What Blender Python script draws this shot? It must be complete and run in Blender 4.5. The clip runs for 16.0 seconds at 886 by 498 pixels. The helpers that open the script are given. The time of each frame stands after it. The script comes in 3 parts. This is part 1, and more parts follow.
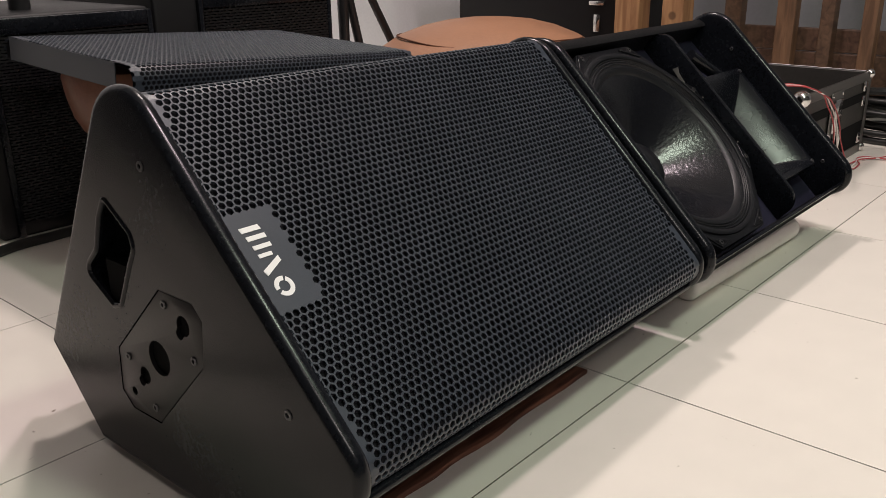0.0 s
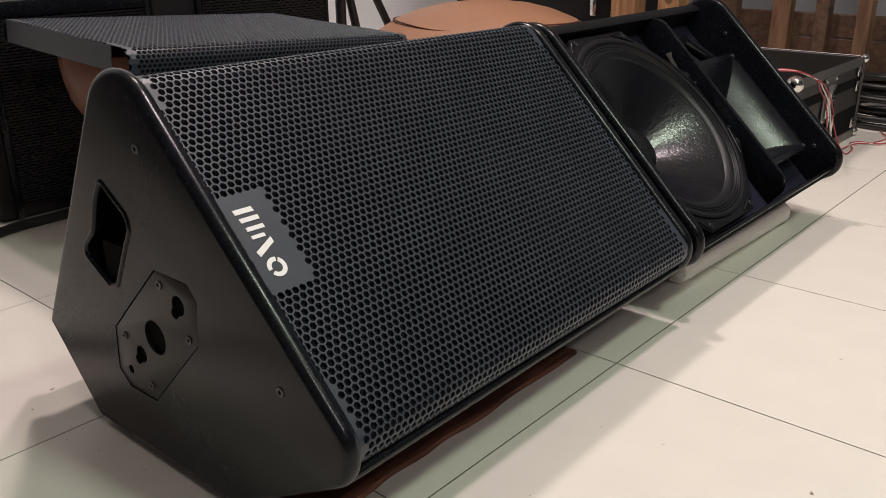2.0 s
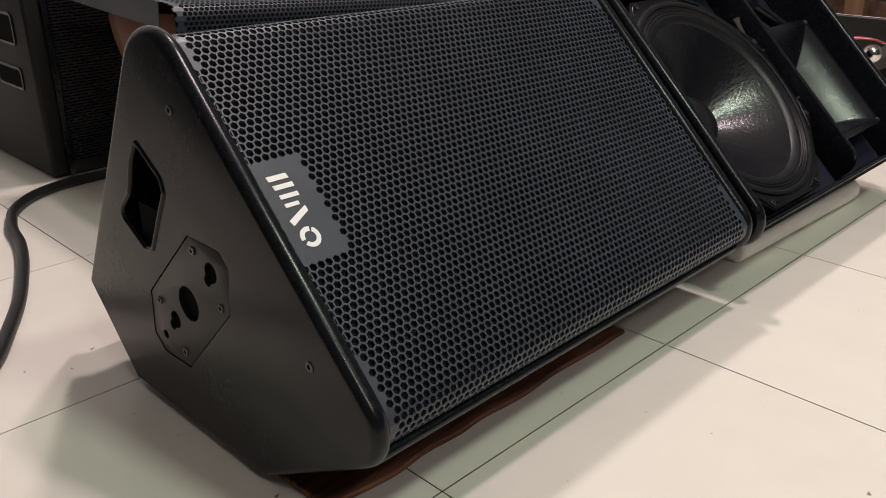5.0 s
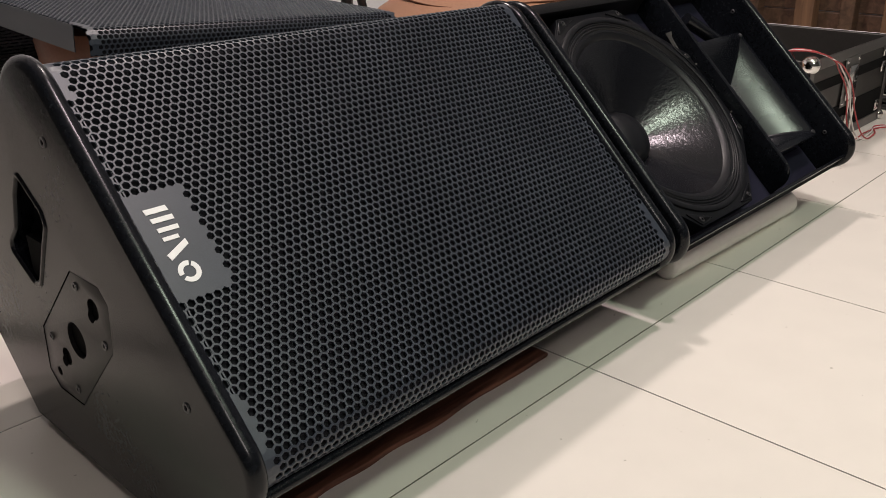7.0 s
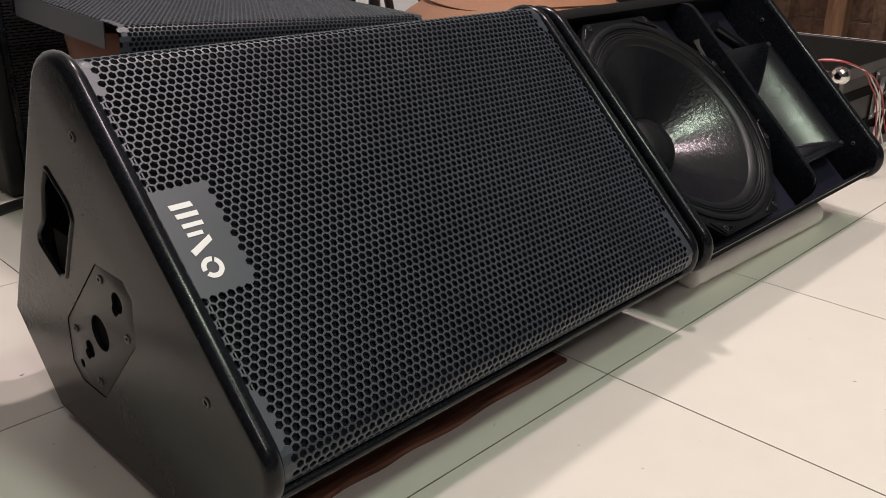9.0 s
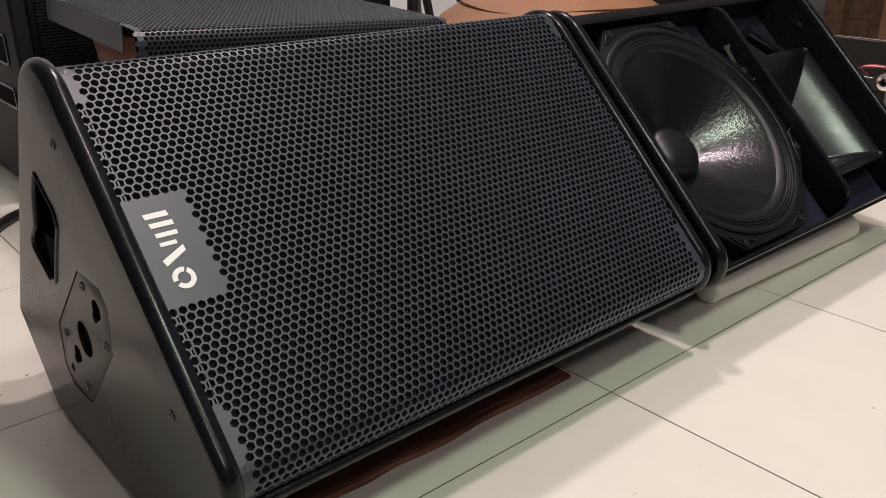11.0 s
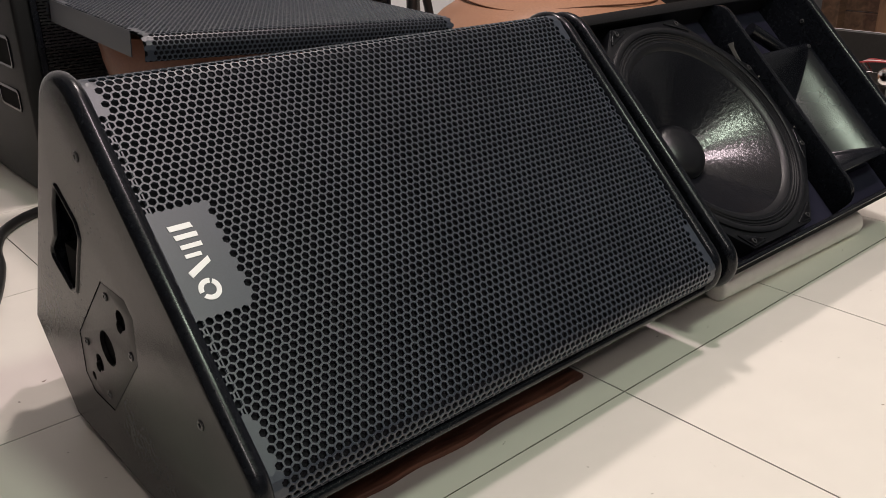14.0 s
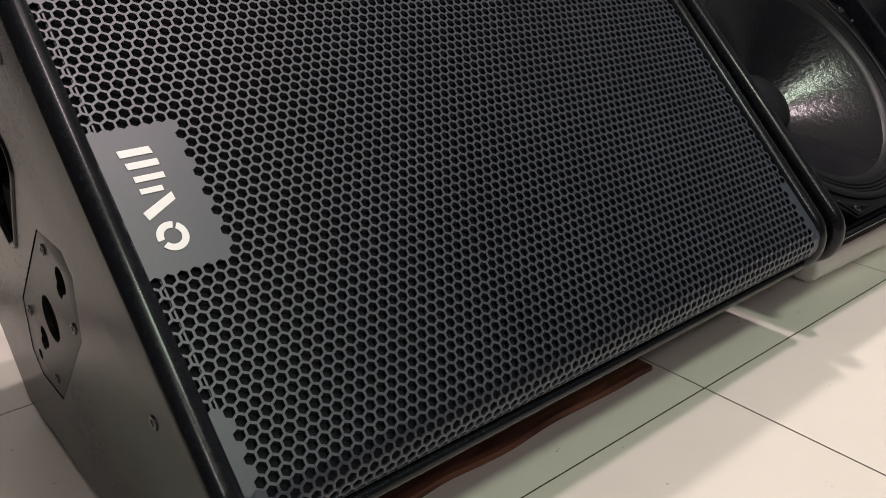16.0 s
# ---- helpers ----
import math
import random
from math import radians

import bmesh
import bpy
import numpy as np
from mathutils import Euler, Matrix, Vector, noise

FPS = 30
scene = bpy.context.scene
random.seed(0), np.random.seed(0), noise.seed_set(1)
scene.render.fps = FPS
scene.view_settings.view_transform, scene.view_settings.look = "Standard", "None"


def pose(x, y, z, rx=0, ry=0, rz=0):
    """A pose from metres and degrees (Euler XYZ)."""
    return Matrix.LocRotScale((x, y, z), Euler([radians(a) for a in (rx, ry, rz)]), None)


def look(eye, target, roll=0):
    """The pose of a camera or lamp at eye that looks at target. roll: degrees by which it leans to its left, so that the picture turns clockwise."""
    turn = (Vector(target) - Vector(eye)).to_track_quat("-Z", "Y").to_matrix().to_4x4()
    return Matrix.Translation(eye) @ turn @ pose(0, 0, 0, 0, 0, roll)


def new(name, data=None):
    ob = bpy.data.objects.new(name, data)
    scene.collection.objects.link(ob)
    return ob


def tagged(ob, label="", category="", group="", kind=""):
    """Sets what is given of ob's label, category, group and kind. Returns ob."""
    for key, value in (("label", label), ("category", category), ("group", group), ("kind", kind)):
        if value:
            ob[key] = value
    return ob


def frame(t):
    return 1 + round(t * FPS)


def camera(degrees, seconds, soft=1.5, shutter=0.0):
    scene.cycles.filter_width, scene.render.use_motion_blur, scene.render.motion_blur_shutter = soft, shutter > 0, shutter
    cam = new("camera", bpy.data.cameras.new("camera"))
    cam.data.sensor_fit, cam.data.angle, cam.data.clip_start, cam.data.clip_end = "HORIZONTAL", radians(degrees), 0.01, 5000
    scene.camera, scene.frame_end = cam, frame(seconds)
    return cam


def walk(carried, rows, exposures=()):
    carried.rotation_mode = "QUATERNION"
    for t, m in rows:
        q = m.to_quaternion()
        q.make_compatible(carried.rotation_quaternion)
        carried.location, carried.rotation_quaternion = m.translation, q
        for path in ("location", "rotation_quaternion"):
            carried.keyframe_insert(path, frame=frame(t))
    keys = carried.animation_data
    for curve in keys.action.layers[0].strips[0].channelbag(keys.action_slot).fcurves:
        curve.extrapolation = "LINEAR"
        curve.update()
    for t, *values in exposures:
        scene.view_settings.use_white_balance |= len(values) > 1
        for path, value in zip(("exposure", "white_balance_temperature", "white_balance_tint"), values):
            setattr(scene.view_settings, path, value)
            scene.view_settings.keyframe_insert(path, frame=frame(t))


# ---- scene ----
PATH = [
    (0, (-0.4049, -0.5365, 0.5662), (0.3049, 0.0831, 0.2311), -0.69),
    (0.5, (-0.4093, -0.5377, 0.5675), (0.3007, 0.0824, 0.2338), -0.78),
    (1, (-0.4096, -0.5435, 0.5712), (0.2997, 0.0783, 0.2393), -0.96),
    (1.5, (-0.4117, -0.5531, 0.5723), (0.2968, 0.0680, 0.2373), -0.93),
    (2, (-0.4117, -0.5546, 0.5706), (0.2939, 0.0598, 0.2175), -0.49),
    (2.5, (-0.4071, -0.5481, 0.5652), (0.2887, 0.0635, 0.1885), -0.01),
    (3, (-0.4058, -0.5348, 0.5679), (0.2757, 0.0870, 0.1820), 0.19),
    (3.5, (-0.3994, -0.5343, 0.5693), (0.2682, 0.1012, 0.1813), 0.12),
    (6, (-0.3399, -0.5511, 0.5645), (0.3091, 0.1005, 0.1717), -0.22),
    (6.5, (-0.3149, -0.5660, 0.5711), (0.3397, 0.0819, 0.1816), -0.41),
    (7, (-0.2933, -0.5789, 0.5726), (0.3755, 0.0593, 0.1912), -0.73),
    (7.5, (-0.2910, -0.5838, 0.5764), (0.3873, 0.0479, 0.2011), -0.68),
    (8, (-0.2922, -0.5833, 0.5748), (0.3863, 0.0494, 0.2014), -0.39),
    (8.5, (-0.2943, -0.5810, 0.5729), (0.3739, 0.0610, 0.1971), -0.03),
    (9, (-0.2944, -0.5796, 0.5713), (0.3582, 0.0776, 0.1942), 0.03),
    (11.5, (-0.2073, -0.6198, 0.5775), (0.3925, 0.0862, 0.2008), -0.39),
    (12, (-0.1962, -0.6246, 0.5792), (0.4063, 0.0798, 0.2038), -0.16),
    (12.5, (-0.1846, -0.6275, 0.5798), (0.4162, 0.0779, 0.2038), -0.06),
    (13, (-0.1884, -0.6321, 0.5860), (0.4048, 0.0784, 0.2075), 0.08),
    (13.5, (-0.2180, -0.6221, 0.5944), (0.3728, 0.0877, 0.2108), -0.07),
    (14, (-0.2448, -0.5961, 0.5945), (0.3610, 0.0985, 0.2068), -0.83),
    (14.5, (-0.2308, -0.5755, 0.5819), (0.3953, 0.1012, 0.1944), -1.85),
    (15, (-0.1997, -0.5320, 0.5460), (0.4230, 0.1450, 0.1536), -0.96),
    (15.5, (-0.1714, -0.4931, 0.5021), (0.4322, 0.2005, 0.1091), -0.53),
    (16, (-0.1418, -0.4501, 0.4807), (0.4432, 0.2584, 0.0859), -0.53),
]
cam = camera(54.74, 16.0, soft=0.7)
walk(cam, [(t, look(eye, target, roll)) for t, eye, target, roll in PATH])

# ---- light ----
world = bpy.data.worlds.new("room_air")
scene.world = world
world.use_nodes = True
world.node_tree.nodes["Background"].inputs[0].default_value = (0.8, 0.9, 0.85, 1)
world.node_tree.nodes["Background"].inputs[1].default_value = 0.02
scene.view_settings.exposure = 0.0


def lamp(name, place, target, size, size_y, watts, color):
    data = bpy.data.lights.new(name, "AREA")
    data.shape, data.size, data.size_y, data.energy, data.color = "RECTANGLE", size, size_y, watts, color
    ob = new(name, data)
    ob.matrix_world = look(place, target)
    return ob


lamp("ceiling_lamp_warm", (1.30, 1.02, 2.68), (1.30, 1.02, 0), 0.24, 0.26, 38, (1.0, 0.865, 0.815))
lamp("ceiling_lamp_rosy", (0.80, -0.26, 2.68), (0.80, -0.26, 0), 0.14, 0.14, 26, (1.0, 0.80, 0.85))
lamp("ceiling_lamp_green", (0.54, -1.48, 2.68), (0.54, -1.48, 0), 0.34, 0.34, 31, (0.86, 1.0, 0.80))
# Added fill with no known source; brightens the left floor and deep shadow.
lamp("ceiling_lamp_west", (-0.50, -2.45, 2.68), (-0.50, -2.45, 0), 0.40, 0.40, 22, (1.0, 0.90, 0.86))

# ---- materials ----


def material(name, color, rough=0.5, metal=0.0, bump=0.0, scale=60.0, vary=0.15, coat=0.0, spec=0.5, spread=0.12, scale2=4.0, tint=None):
    """A surface with fine grain and broad blotches in object space."""
    m = bpy.data.materials.new(name)
    m.use_nodes = True
    n, l = m.node_tree.nodes, m.node_tree.links
    b = n["Principled BSDF"]
    b.inputs["Metallic"].default_value = metal
    b.inputs["Specular IOR Level"].default_value = spec
    b.inputs["Coat Weight"].default_value = coat
    co = n.new("ShaderNodeTexCoord")
    fine = n.new("ShaderNodeTexNoise")
    fine.inputs["Scale"].default_value, fine.inputs["Detail"].default_value = scale, 6
    wide = n.new("ShaderNodeTexNoise")
    wide.inputs["Scale"].default_value, wide.inputs["Detail"].default_value = scale2, 4
    l.new(co.outputs["Object"], fine.inputs["Vector"])
    l.new(co.outputs["Object"], wide.inputs["Vector"])
    both = n.new("ShaderNodeMath")
    both.operation = "MULTIPLY_ADD"
    both.inputs[1].default_value = 0.5
    half = n.new("ShaderNodeMath")
    half.operation = "MULTIPLY"
    half.inputs[1].default_value = 0.5
    l.new(wide.outputs["Fac"], half.inputs[0])
    l.new(fine.outputs["Fac"], both.inputs[0])
    l.new(half.outputs[0], both.inputs[2])
    ramp = n.new("ShaderNodeValToRGB")
    other = tint or color
    ramp.color_ramp.elements[0].position, ramp.color_ramp.elements[1].position = 0.3, 0.7
    ramp.color_ramp.elements[0].color = (*[c * (1 - vary) for c in color], 1)
    ramp.color_ramp.elements[1].color = (*[min(1, c * (1 + vary)) for c in other], 1)
    l.new(both.outputs[0], ramp.inputs[0])
    l.new(ramp.outputs[0], b.inputs["Base Color"])
    span = n.new("ShaderNodeMapRange")
    span.inputs["To Min"].default_value, span.inputs["To Max"].default_value = max(0.02, rough - spread), min(1, rough + spread)
    l.new(both.outputs[0], span.inputs["Value"])
    l.new(span.outputs["Result"], b.inputs["Roughness"])
    if bump:
        bp = n.new("ShaderNodeBump")
        bp.inputs["Strength"].default_value, bp.inputs["Distance"].default_value = bump, 0.002
        l.new(fine.outputs["Fac"], bp.inputs["Height"])
        l.new(bp.outputs[0], b.inputs["Normal"])
    return m


def tile_material():
    m = material("cream_tile", (0.80, 0.75, 0.685), 0.30, vary=0.035, scale=14, scale2=2.2, spread=0.08, spec=0.45)
    n, l = m.node_tree.nodes, m.node_tree.links
    b = n["Principled BSDF"]
    src = b.inputs["Base Color"].links[0].from_socket
    info, hsv, span = n.new("ShaderNodeObjectInfo"), n.new("ShaderNodeHueSaturation"), n.new("ShaderNodeMapRange")
    span.inputs["To Min"].default_value, span.inputs["To Max"].default_value = 0.965, 1.02
    l.new(info.outputs["Random"], span.inputs["Value"])
    l.new(span.outputs["Result"], hsv.inputs["Value"])
    l.new(src, hsv.inputs["Color"])
    # small dark specks and scuffs
    co, sp, cut, mix = n.new("ShaderNodeTexCoord"), n.new("ShaderNodeTexNoise"), n.new("ShaderNodeMapRange"), n.new("ShaderNodeMix")
    sp.inputs["Scale"].default_value, sp.inputs["Detail"].default_value = 55, 2
    cut.inputs["From Min"].default_value, cut.inputs["From Max"].default_value = 0.735, 0.78
    mix.data_type = "RGBA"
    l.new(co.outputs["Object"], sp.inputs["Vector"])
    l.new(sp.outputs["Fac"], cut.inputs["Value"])
    l.new(cut.outputs["Result"], mix.inputs["Factor"])
    l.new(hsv.outputs[0], mix.inputs[6])
    mix.inputs[7].default_value = (0.22, 0.17, 0.12, 1)
    l.new(mix.outputs[2], b.inputs["Base Color"])
    return m


def wood_material(name, dark, light, scale=(3, 40, 40)):
    m = bpy.data.materials.new(name)
    m.use_nodes = True
    n, l = m.node_tree.nodes, m.node_tree.links
    b = n["Principled BSDF"]
    co, mp, ns, ramp, bp = (n.new("ShaderNode" + k) for k in ("TexCoord", "Mapping", "TexNoise", "ValToRGB", "Bump"))
    mp.inputs["Scale"].default_value = scale
    ns.inputs["Scale"].default_value, ns.inputs["Detail"].default_value, ns.inputs["Distortion"].default_value = 1.6, 8, 0.8
    ramp.color_ramp.elements[0].position, ramp.color_ramp.elements[1].position = 0.32, 0.72
    ramp.color_ramp.elements[0].color, ramp.color_ramp.elements[1].color = (*dark, 1), (*light, 1)
    bp.inputs["Strength"].default_value, bp.inputs["Distance"].default_value = 0.5, 0.002
    l.new(co.outputs["Object"], mp.inputs["Vector"])
    l.new(mp.outputs[0], ns.inputs["Vector"])
    l.new(ns.outputs["Fac"], ramp.inputs[0])
    l.new(ns.outputs["Fac"], bp.inputs["Height"])
    # dark knots, far apart
    vo, cut, mix = n.new("ShaderNodeTexVoronoi"), n.new("ShaderNodeMapRange"), n.new("ShaderNodeMix")
    vo.inputs["Scale"].default_value = 7.0
    cut.inputs["From Min"].default_value, cut.inputs["From Max"].default_value = 0.07, 0.11
    cut.inputs["To Min"].default_value, cut.inputs["To Max"].default_value = 0.8, 0.0
    mix.data_type = "RGBA"
    mix.inputs[7].default_value = (*[c * 0.35 for c in dark], 1)
    l.new(co.outputs["Object"], vo.inputs["Vector"])
    l.new(vo.outputs["Distance"], cut.inputs["Value"])
    l.new(cut.outputs["Result"], mix.inputs["Factor"])
    l.new(ramp.outputs[0], mix.inputs[6])
    l.new(mix.outputs[2], b.inputs["Base Color"])
    l.new(bp.outputs[0], b.inputs["Normal"])
    b.inputs["Roughness"].default_value = 0.62
    return m


TILE = tile_material()
GROUT = material("dark_grout", (0.055, 0.045, 0.035), 0.9, vary=0.4, bump=0.4)
CAP = material("satin_black_paint", (0.0062, 0.0072, 0.0098), 0.25, vary=0.4, bump=0.012, scale=160, scale2=9, spec=0.26, spread=0.12)
BOX = material("black_textured_paint", (0.0055, 0.0055, 0.0065), 0.5, vary=0.3, bump=0.2, scale=420, scale2=7, spec=0.3)
BAFFLE = material("black_baffle_paint", (0.016, 0.016, 0.029), 0.42, vary=0.3, bump=0.2, scale=300, spec=0.3)
GRILLE = material("powder_coated_steel", (0.029, 0.036, 0.050), 0.43, vary=0.25, bump=0.02, scale=700, scale2=9, spec=0.6)
RIBS = material("black_ribbed_steel", (0.0065, 0.0065, 0.0075), 0.55, vary=0.3, bump=0.1, scale=300, spec=0.3)
FOAM = material("black_acoustic_foam", (0.011, 0.0115, 0.014), 0.95, vary=0.5, bump=0.6, scale=380, spec=0.1)
HOLE = material("matt_black_cavity", (0.006, 0.006, 0.0065), 0.9, vary=0.3, spec=0.1)
PLATE = material("black_steel_plate", (0.008, 0.008, 0.0085), 0.33, vary=0.3, bump=0.04, scale=300, spec=0.34)
SCREW = material("blackened_screw", (0.10, 0.10, 0.105), 0.36, metal=0.8, vary=0.3)
WHITE = material("white_enamel", (0.86, 0.86, 0.85), 0.4, vary=0.03)
CONE = material("coated_paper_cone", (0.006, 0.0065, 0.009), 0.23, vary=0.3, bump=0.34, scale=130, scale2=8, spec=0.55, spread=0.05)
RUBBER = material("black_rubber", (0.0065, 0.007, 0.009), 0.42, vary=0.2, bump=0.05, scale=200, spec=0.4)
CAST = material("black_cast_frame", (0.0065, 0.007, 0.009), 0.36, vary=0.3, bump=0.12, scale=250, spec=0.4)
HORN = material("gloss_black_horn", (0.007, 0.0078, 0.0105), 0.23, vary=0.3, bump=0.30, scale=16, scale2=5, spec=0.30, spread=0.08)
DUST = material("grey_label_stub", (0.20, 0.19, 0.18), 0.6, vary=0.1)
ROLL = material("white_foam_roll", (0.80, 0.77, 0.73), 0.5, vary=0.05, bump=0.1, scale=50)
BOARD = wood_material("weathered_board", (0.075, 0.028, 0.017), (0.33, 0.14, 0.085), (5, 60, 60))
PINE = wood_material("pine_timber", (0.24, 0.115, 0.052), (0.46, 0.26, 0.125), (28, 28, 3))
PINED = wood_material("dark_timber", (0.060, 0.032, 0.019), (0.14, 0.080, 0.048), (3, 28, 28))
PINE2 = wood_material("brown_timber", (0.10, 0.052, 0.028), (0.23, 0.125, 0.068), (28, 28, 3))
LEATHER = material("tan_leather", (0.33, 0.165, 0.095), 0.42, vary=0.16, bump=0.25, scale=160, scale2=5)
# Stool leather darker than the pouf's: dim light under the grille put into colour.
LEATHER_DIM = material("dimmed_leather", (0.20, 0.088, 0.055), 0.45, vary=0.18, bump=0.25, scale=160, scale2=5)
STITCH = material("dark_seam", (0.10, 0.035, 0.014), 0.7)
CABLE = material("black_cable", (0.012, 0.012, 0.012), 0.45, vary=0.2)
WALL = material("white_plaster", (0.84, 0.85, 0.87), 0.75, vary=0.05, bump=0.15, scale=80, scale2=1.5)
# White plaster darkened in colour so the east wall stands dimmer.
WALL_DIM = material("dimmed_plaster", (0.185, 0.19, 0.205), 0.75, vary=0.08, bump=0.1, scale2=1.5)
DARK_UNSEEN = material("unseen_dark_wall", (0.045, 0.043, 0.045), 0.8, vary=0.2, bump=0.1, scale2=1.5)
CEIL = material("white_ceiling", (0.78, 0.78, 0.76), 0.8, vary=0.04)
CASEP = material("grey_case_laminate", (0.028, 0.026, 0.024), 0.42, vary=0.25, bump=0.1, scale=120)
ALU = material("scuffed_aluminium", (0.22, 0.215, 0.21), 0.42, metal=1.0, vary=0.15, scale=90)
CHROME = material("nickel_hardware", (0.75, 0.74, 0.72), 0.14, metal=1.0, vary=0.08)
RED = material("red_wire", (0.40, 0.050, 0.055), 0.4)
WIREW = material("white_wire", (0.75, 0.70, 0.68), 0.4)
STAND = material("black_stand_tube", (0.014, 0.014, 0.015), 0.35, vary=0.2)

# ---- building helpers ----


def mesh_object(name, verts, faces, mat, parent=None, label="", smooth=False):
    me = bpy.data.meshes.new(name)
    me.from_pydata([tuple(v) for v in verts], [], faces)
    me.materials.append(mat)
    if smooth:
        me.shade_smooth()
        me.set_sharp_from_angle(angle=radians(38))
    me.update()
    ob = new(name, me)
    if parent:
        ob.parent = parent
    if label:
        tagged(ob, label)
    return ob


def part(name, bm, mat, parent=None, label="", smooth=True):
    bmesh.ops.recalc_face_normals(bm, faces=bm.faces)
    me = bpy.data.meshes.new(name)
    bm.to_mesh(me)
    bm.free()
    me.materials.append(mat)
    if smooth:
        me.shade_smooth()
        me.set_sharp_from_angle(angle=radians(38))
    ob = new(name, me)
    if parent:
        ob.parent = parent
    if label:
        tagged(ob, label)
    return ob


def thing(name, label, category, m=None, group="", kind=""):
    ob = new(name)
    ob.empty_display_size = 0.05
    if m:
        ob.matrix_basis = m
    return tagged(ob, label, category, group, kind)


def block(bm, lo, hi, bevel=0.0, seg=2, m=None):
    """A box between two corners, with rounded edges, added to bm."""
    one = bmesh.new()
    bmesh.ops.create_cube(one, size=1)
    c, s = [(a + b) / 2 for a, b in zip(lo, hi)], [b - a for a, b in zip(lo, hi)]
    for v in one.verts:
        v.co = Vector(v.co[i] * s[i] + c[i] for i in range(3))
    if bevel:
        bmesh.ops.bevel(one, geom=one.edges[:], offset=bevel, segments=seg, affect="EDGES", profile=0.5)
    if m:
        bmesh.ops.transform(one, matrix=m, verts=one.verts)
    return merge(bm, one)


def merge(bm, one):
    bmesh.ops.recalc_face_normals(one, faces=one.faces)
    new_v = {v: bm.verts.new(v.co) for v in one.verts}
    for f in one.faces:
        bm.faces.new([new_v[v] for v in f.verts])
    one.free()
    return bm


def boxed(lo, hi, bevel=0.0, seg=2, m=None):
    return block(bmesh.new(), lo, hi, bevel, seg, m)


def rod(bm, a, b, r, r2=None, sides=16):
    a, b = Vector(a), Vector(b)
    m = Matrix.Translation((a + b) / 2) @ (b - a).to_track_quat("Z", "Y").to_matrix().to_4x4()
    one = bmesh.new()
    bmesh.ops.create_cone(one, cap_ends=True, segments=sides, radius1=r, radius2=r if r2 is None else r2, depth=(b - a).length, matrix=m)
    return merge(bm, one)


def lathe(profile, sides=64, close=False):
    """Turns (radius, height) pairs round the local z axis."""
    bm = bmesh.new()
    rings = [[bm.verts.new((r * math.cos(2 * math.pi * k / sides), r * math.sin(2 * math.pi * k / sides), z)) for k in range(sides)] if r > 1e-6 else [bm.verts.new((0, 0, z))] for r, z in profile]
    pairs = list(zip(rings, rings[1:])) + ([(rings[-1], rings[0])] if close else [])
    for p, q in pairs:
        for k in range(sides):
            j = (k + 1) % sides
            if len(p) == 1:
                bm.faces.new((p[0], q[k], q[j]))
            elif len(q) == 1:
                bm.faces.new((p[k], p[j], q[0]))
            else:
                bm.faces.new((p[k], p[j], q[j], q[k]))
    return bm


def rounded(corners, steps=8):
    """A closed outline from (u, v, radius) corners, each rounded with an arc."""
    out, n = [], len(corners)
    for i, (u, v, r) in enumerate(corners):
        p, a, b = Vector((u, v)), Vector(corners[i - 1][:2]), Vector(corners[(i + 1) % n][:2])
        da, db = (a - p).normalized(), (b - p).normalized()
        half = da.angle(db) / 2
        if r < 1e-5:
            out.append(p)
            continue
        mid = p + (da + db).normalized() * (r / math.sin(half))
        p0, p1 = p + da * (r / math.tan(half)), p + db * (r / math.tan(half))
        a0, a1 = math.atan2(*(p0 - mid).yx), math.atan2(*(p1 - mid).yx)
        sweep = (a1 - a0 + math.pi) % (2 * math.pi) - math.pi
        for k in range(steps + 1):
            a = a0 + sweep * k / steps
            out.append(mid + Vector((math.cos(a), math.sin(a))) * r)
    return out


def inset(loop, by):
    """The closed outline moved inwards by a distance (outwards if negative)."""
    n = len(loop)
    area = sum(loop[i - 1].cross(loop[i]) for i in range(n))
    sign = 1 if area > 0 else -1
    out = []
    for i in range(n):
        d0, d1 = loop[i] - loop[i - 1], loop[(i + 1) % n] - loop[i]
        d0 = d0 if d0.length > 1e-7 else d1
        d1 = d1 if d1.length > 1e-7 else d0
        n0, n1 = Vector((-d0.y, d0.x)).normalized() * sign, Vector((-d1.y, d1.x)).normalized() * sign
        m = (n0 + n1)
        m = m / max(0.3, m.length_squared / 2)
        out.append(loop[i] + m * by)
    return out


